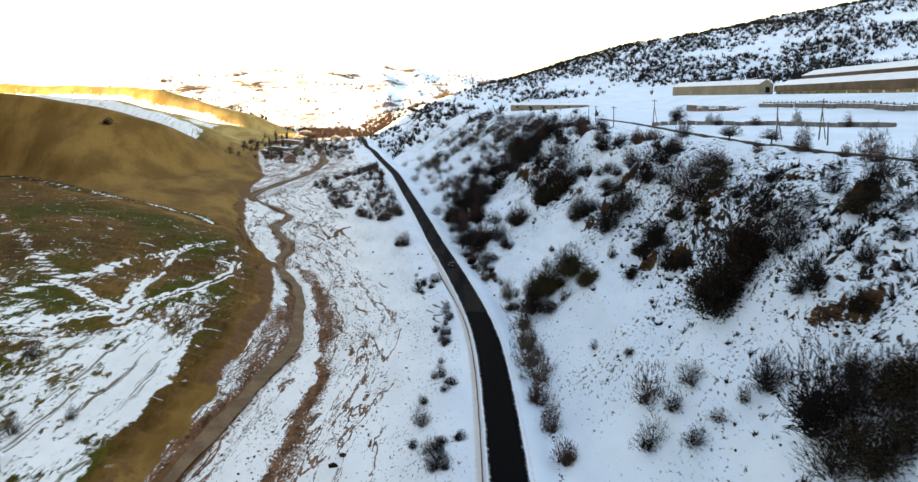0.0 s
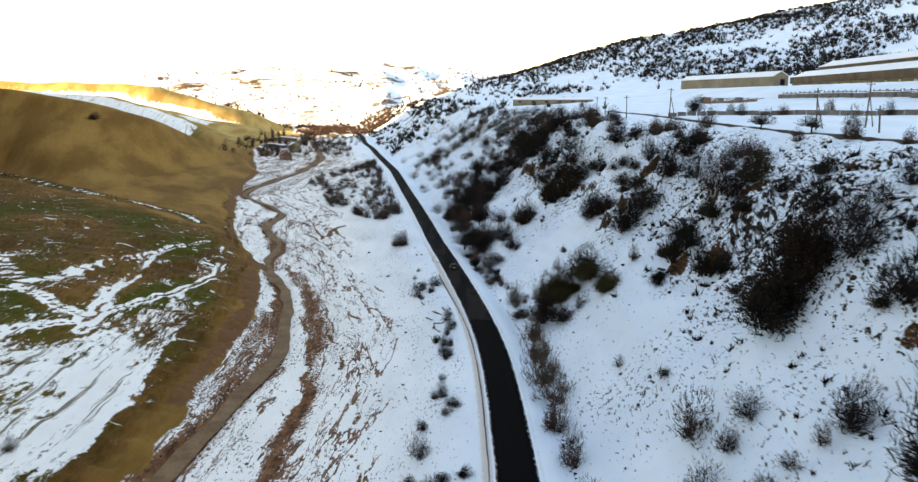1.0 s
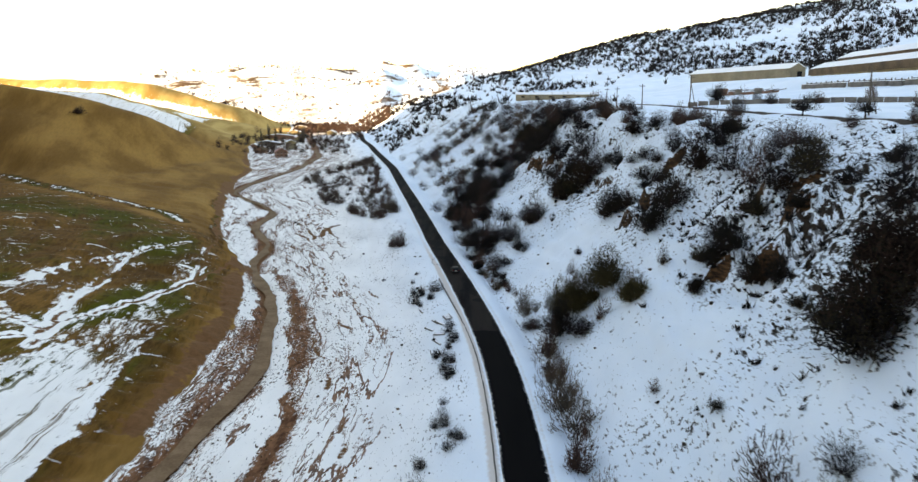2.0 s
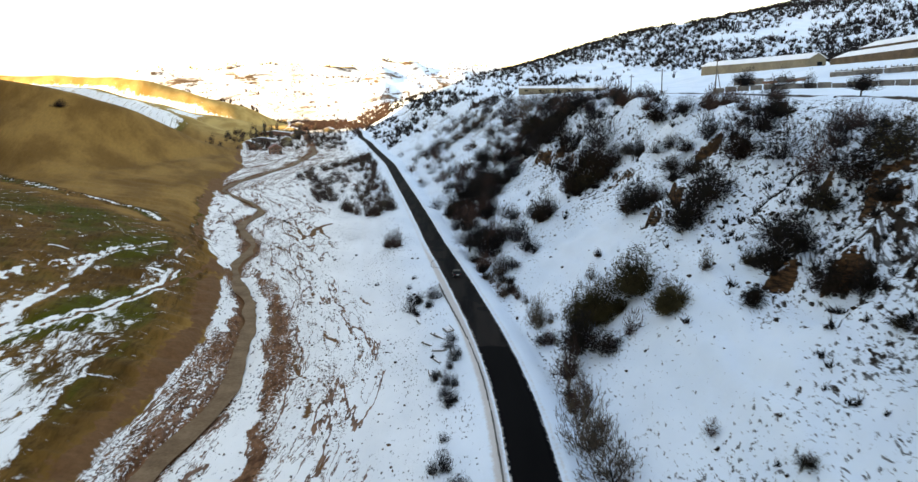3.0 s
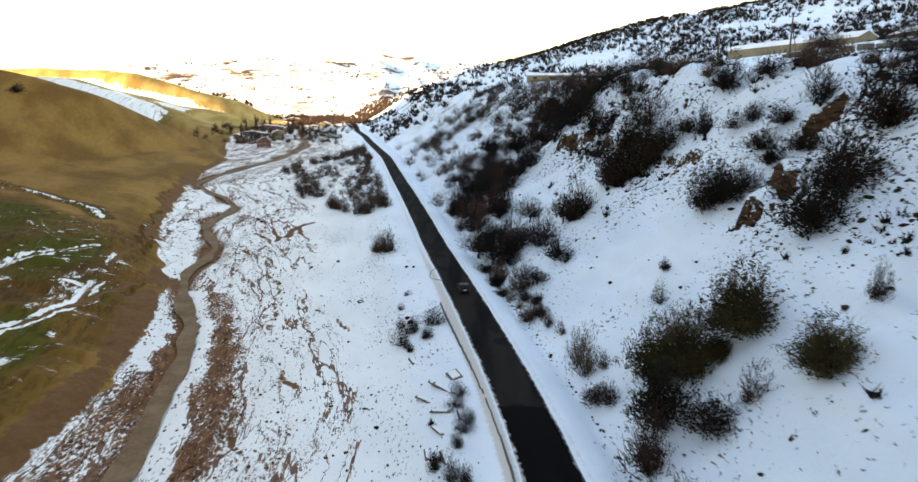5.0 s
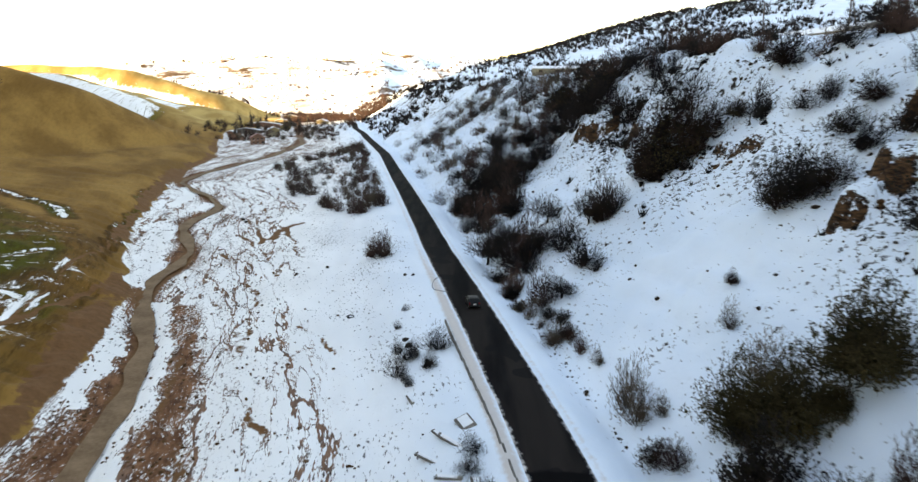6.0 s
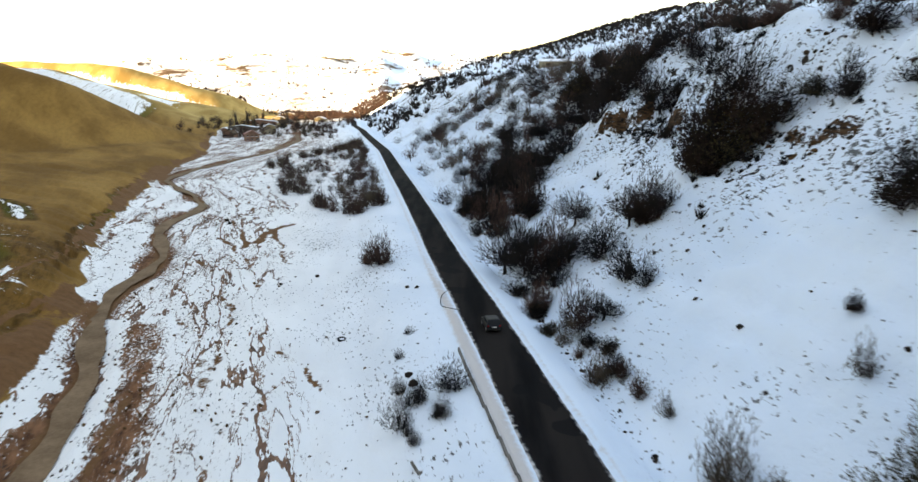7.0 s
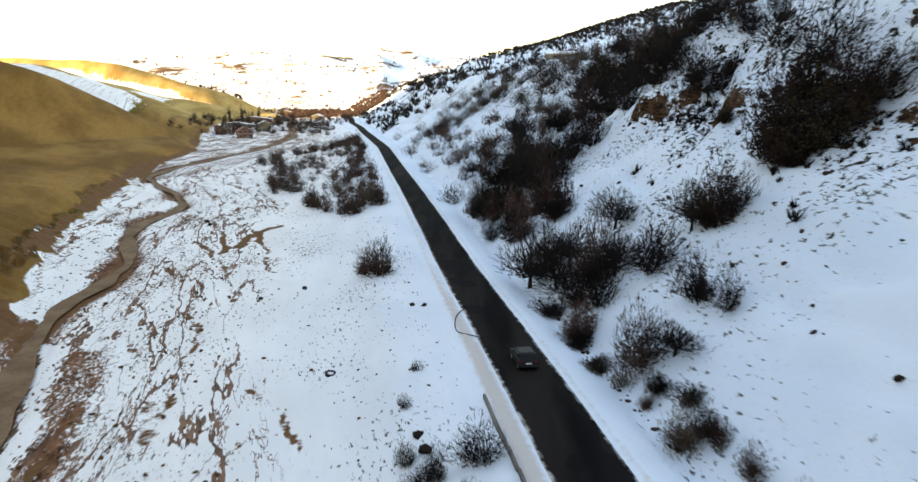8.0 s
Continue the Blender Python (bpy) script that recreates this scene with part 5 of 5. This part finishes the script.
for x, y, size in [(18.5, 192.7, 0.7), (17.2, 200.8, 0.5), (18.8, 204.3, 0.5), (24, 178, 0.6), (20, 143, 0.5), (23, 118, 0.7), (25, 108, 0.5), (33, 130, 0.8)]:
    stone(x, y, size, ROCK, "dark stone half sunk in slope snow", "stones on the open slope", "rock")


for lx, ly, length, tall, turn in LEDGES:
    for k in range(int(length * 0.8)):
        q = pick.uniform(-0.5, 0.5) * length
        c, r = math.cos(radians(turn)), math.sin(radians(turn))
        down = pick.uniform(-0.5, 2.6)
        stone(lx - q * r - down * c, ly + q * c - down * r, pick.uniform(0.35, 1.1), EARTH if k % 3 else ROCK, "brown clod fallen below an earth ledge", "clods below the ledges", "clod", 0.8)

for x, y, sx, sy, turn, tip in [(-4.6, 172, 0.5, 3.2, 50, 12), (-5.6, 173.5, 0.4, 2.6, 38, 8), (-6.6, 170, 0.5, 2.8, 60, 10), (-3.4, 175.5, 1.5, 1.9, 25, 14), (-4.8, 166.5, 0.4, 2.4, 70, -9), (-2.6, 164.5, 0.8, 1.9, 15, 18), (-5.0, 162, 0.4, 2.0, 35, 10), (-4.2, 156, 0.5, 2.1, 20, 16), (-9.0, 183, 0.6, 1.6, 30, 12), (-6.0, 157.5, 0.4, 1.8, 10, 8)]:
    slab = thing("concrete_slab", "broken concrete slab tipped up in the verge snow", "slab", pose(x, y, height(x, y) + 0.05, tip, pick.uniform(-20, 20), turn), "broken slabs on the verge")
    part("slab_body", box(sx, sy, 0.22, 0, 0, 0, 0.04), CONCRETE, slab)
    part("snow_cap", box(sx * 0.7, sy * 0.75, 0.07, 0.03, 0.1, 0.22, 0.02), SNOWCAP, slab)
for x, y, tall in [(-2.8, 170, 2.6), (-3.2, 167, 2.4), (-2.4, 161, 2.8), (-3.0, 158, 2.4), (-2.2, 151, 2.6), (-3.6, 148.5, 2.2), (-5.8, 164, 1.2), (-10.4, 194.5, 2.4), (-10.2, 189, 2.0), (-1.8, 163, 2.0)]:
    plant(BUSHES, x, y, tall * 0.8, "dark bushes among the broken slabs", wide=0.9)


# ---- village ----
def house(x, y, w, d, h, turn, wall, roof, label, rise=2.0, storeys=1):
    ob = thing("house", label, "house", pose(x, y, height(x, y) - 0.2, 0, 0, turn), "village houses")
    part("wall", prism([(-w / 2, -1.0), (-w / 2, h), (0, h + rise), (w / 2, h), (w / 2, -1.0)], -d / 2, d / 2), wall, ob)
    part("roof", prism(gable(w, h + 0.25, rise, 0.5), -d / 2 - 0.5, d / 2 + 0.5), roof, ob)
    for st in range(storeys):
        for k in range(3):
            f = part("window", box(0.9, 0.1, 1.1, (k - 1) * w / 3.2, -d / 2 - 0.04, 0.9 + st * 2.3), DARK_GLASS, ob)
            part("window_frame", box(1.1, 0.08, 0.12, (k - 1) * w / 3.2, -d / 2 - 0.06, 0.78 + st * 2.3), SNOWCAP, f)
    part("door", box(1.1, 0.1, 2.1, w * 0.42, -d / 2 - 0.04, 0), WOOD, ob)
    part("chimney", box(0.6, 0.6, 1.4, w * 0.18, d * 0.2, h + rise * 0.5), BRICK, ob)
    return ob


house(-139, 606, 9, 8, 4.6, 20, BRICK, RED_ROOF, "two-storey beige village house with a red roof", 2.4, 2)
for x, y, w, d, h, turn, wall, roof in [(-186, 745, 26, 7, 3, 4, CONCRETE, SNOWCAP), (-200, 850, 34, 8, 3.2, 6, BRICK, SNOWCAP), (-162, 742, 9, 8, 4, 20, PLASTER, SNOWCAP), (-166, 650, 8, 7, 3, -10, BRICK, RUST), (-170, 818, 10, 8, 3.4, 12, PLASTER, RED_ROOF), (-200, 935, 14, 9, 3.6, 0, PLASTER, SNOWCAP),
                                        (-195, 1000, 12, 9, 3.6, 15, BRICK, RUST), (-150, 690, 8, 7, 3, 30, OLD_WALL, RUST), (-178, 880, 10, 8, 3.4, 5, CONCRETE, RUST), (-155, 930, 11, 8, 3.4, -8, PLASTER, SNOWCAP), (-185, 700, 10, 7, 3, 0, BRICK, SNOWCAP), (-215, 1040, 16, 9, 4, 10, PLASTER, SNOWCAP)]:
    house(x, y, w, d, h, turn, wall, roof, "low village house with snow lying on its roof" if roof is SNOWCAP else "low village house with a sheet-metal roof")
for x, y, tall in [(-176, 679, 14), (-171, 672, 12), (-208, 840, 12), (-204, 827, 16), (-210, 905, 16), (-153, 755, 17), (-158, 768, 15), (-166, 819, 18), (-163, 851, 14), (-173, 939, 16), (-148, 858, 11), (-162, 1019, 11), (-186, 780, 14), (-190, 800, 15), (-195, 760, 13), (-172, 705, 12), (-180, 860, 14)]:
    plant(POPLARS, x, y, tall, "poplars in the village", 16.0)
for _ in range(230):
    y = pick.triangular(600, 1040, 690)
    x = float(np.interp(y, [640, 1000], [-160, -185])) + pick.uniform(-46, 66)
    plant(LIGHT_TREES + LIGHT[1::2], x, y, pick.uniform(4, 8), "garden trees in the village", 6.0)


# ---- scrub too far off to tell apart ----
def far_scrub(name, label, spots, material, rng, sticks_each=9):
    p = np.asarray(spots, float)
    z = land(p[:, 0], p[:, 1])
    runs = []
    for (x, y, tall), h in zip(p, z):
        foot = np.array([x, y, h - 0.2])
        for _ in range(sticks_each):
            way = rng.normal(0, 1, 3) * np.array([0.45, 0.45, 0.25]) + np.array([0, 0, 0.85])
            start = foot + np.array([rng.normal(0, 0.18), rng.normal(0, 0.18), rng.uniform(0, 0.35)]) * tall
            runs.append((start, start + way * tall * rng.uniform(0.4, 0.85), 0.088 * tall, 0))
    return tagged(new(name, sticks(name, runs, material, tips=True)), label, "scrub", kind="stuff")


rng = np.random.default_rng(21)
spots = []
while len(spots) < 1700:
    y, e = rng.uniform(60, 340), rng.uniform(10, 58)
    x = float(road_x(y)) + e * (1 + 0.35 * min(1, max(0, (y - 230) / 300)))
    n = float(grain(x, y, 13, 161, 3)) + 0.5 * float(grain(x, y, 40, 163, 2))
    want = (0.9 * math.exp(-((e - 41) / 9) ** 2) + 0.008) * max(0, 0.25 + 1.3 * n)
    if rng.random() < want:
        spots.append((x, y, rng.uniform(0.35, 0.9) + 0.9 * rng.random() ** 4))
far_scrub("slope_scrub", "low dark scrub and tussocks in the slope snow", spots, BARK, rng, 14)
rng = np.random.default_rng(12)
spots = []
while len(spots) < 7600:
    y = rng.uniform(280, 1080)
    e = rng.uniform(66, 640)
    x = float(road_x(y)) + e * (1 + 0.35 * min(1, (y - 230) / 300))
    if 90 < x < 205 and 190 < y < 560 or x > 0.7 * y + 60:
        continue
    n = float(grain(x + y * 0.4, y, 70, 141, 3))
    n += 0.35 * float(smooth(430, 600, y)) * float(smooth(150, 200, e)) * (1 - float(smooth(330, 480, e)))
    want = (0.03 + 1.5 * max(0, n - 0.05)) * (0.12 + 0.88 * float(smooth(130, 230, e))) + 0.4 * float(smooth(450, 800, y)) * float(smooth(-0.3, 0.2, n)) * float(smooth(75, 130, e))
    if rng.random() < want:
        spots.append((x, y, rng.uniform(2.6, 6.0)))
far_scrub("hillside_scrub", "dark leafless scrub dotted over the snowy hillside", spots, TWIG, rng)
spots = []
while len(spots) < 480:
    y, e = rng.uniform(540, 1080), rng.uniform(8, 66)
    x = float(road_x(y)) + e * 1.35
    if float(grain(x, y, 45, 143, 2)) > -0.15 - 0.3 * (e > 40):
        spots.append((x, y, rng.uniform(3, 6.5)))
far_scrub("spur_scrub", "dark leafless scrub covering the far spur", spots, TWIG, rng)
spots = []
while len(spots) < 900:
    y = rng.uniform(1120, 2300)
    x = rng.uniform(-0.42, 0.06) * y
    if rng.random() < 0.12 + 0.9 * max(0, float(grain(x * 0.25, y, 60, 145, 2))):
        spots.append((x, y, rng.uniform(4, 9)))
while len(spots) < 2000:
    y = rng.uniform(960, 1180)
    x = rng.uniform(-0.215, -0.09) * y
    if rng.random() < 0.25 + max(0, float(grain(x, y, 50, 147, 2))):
        spots.append((x, y, rng.uniform(3, 7)))
far_scrub("distant_trees", "distant leafless trees on the sunlit hills", spots, BROWN, rng, 8)

for m in MASTERS:
    for o in (*m.children, m):
        bpy.data.objects.remove(o)
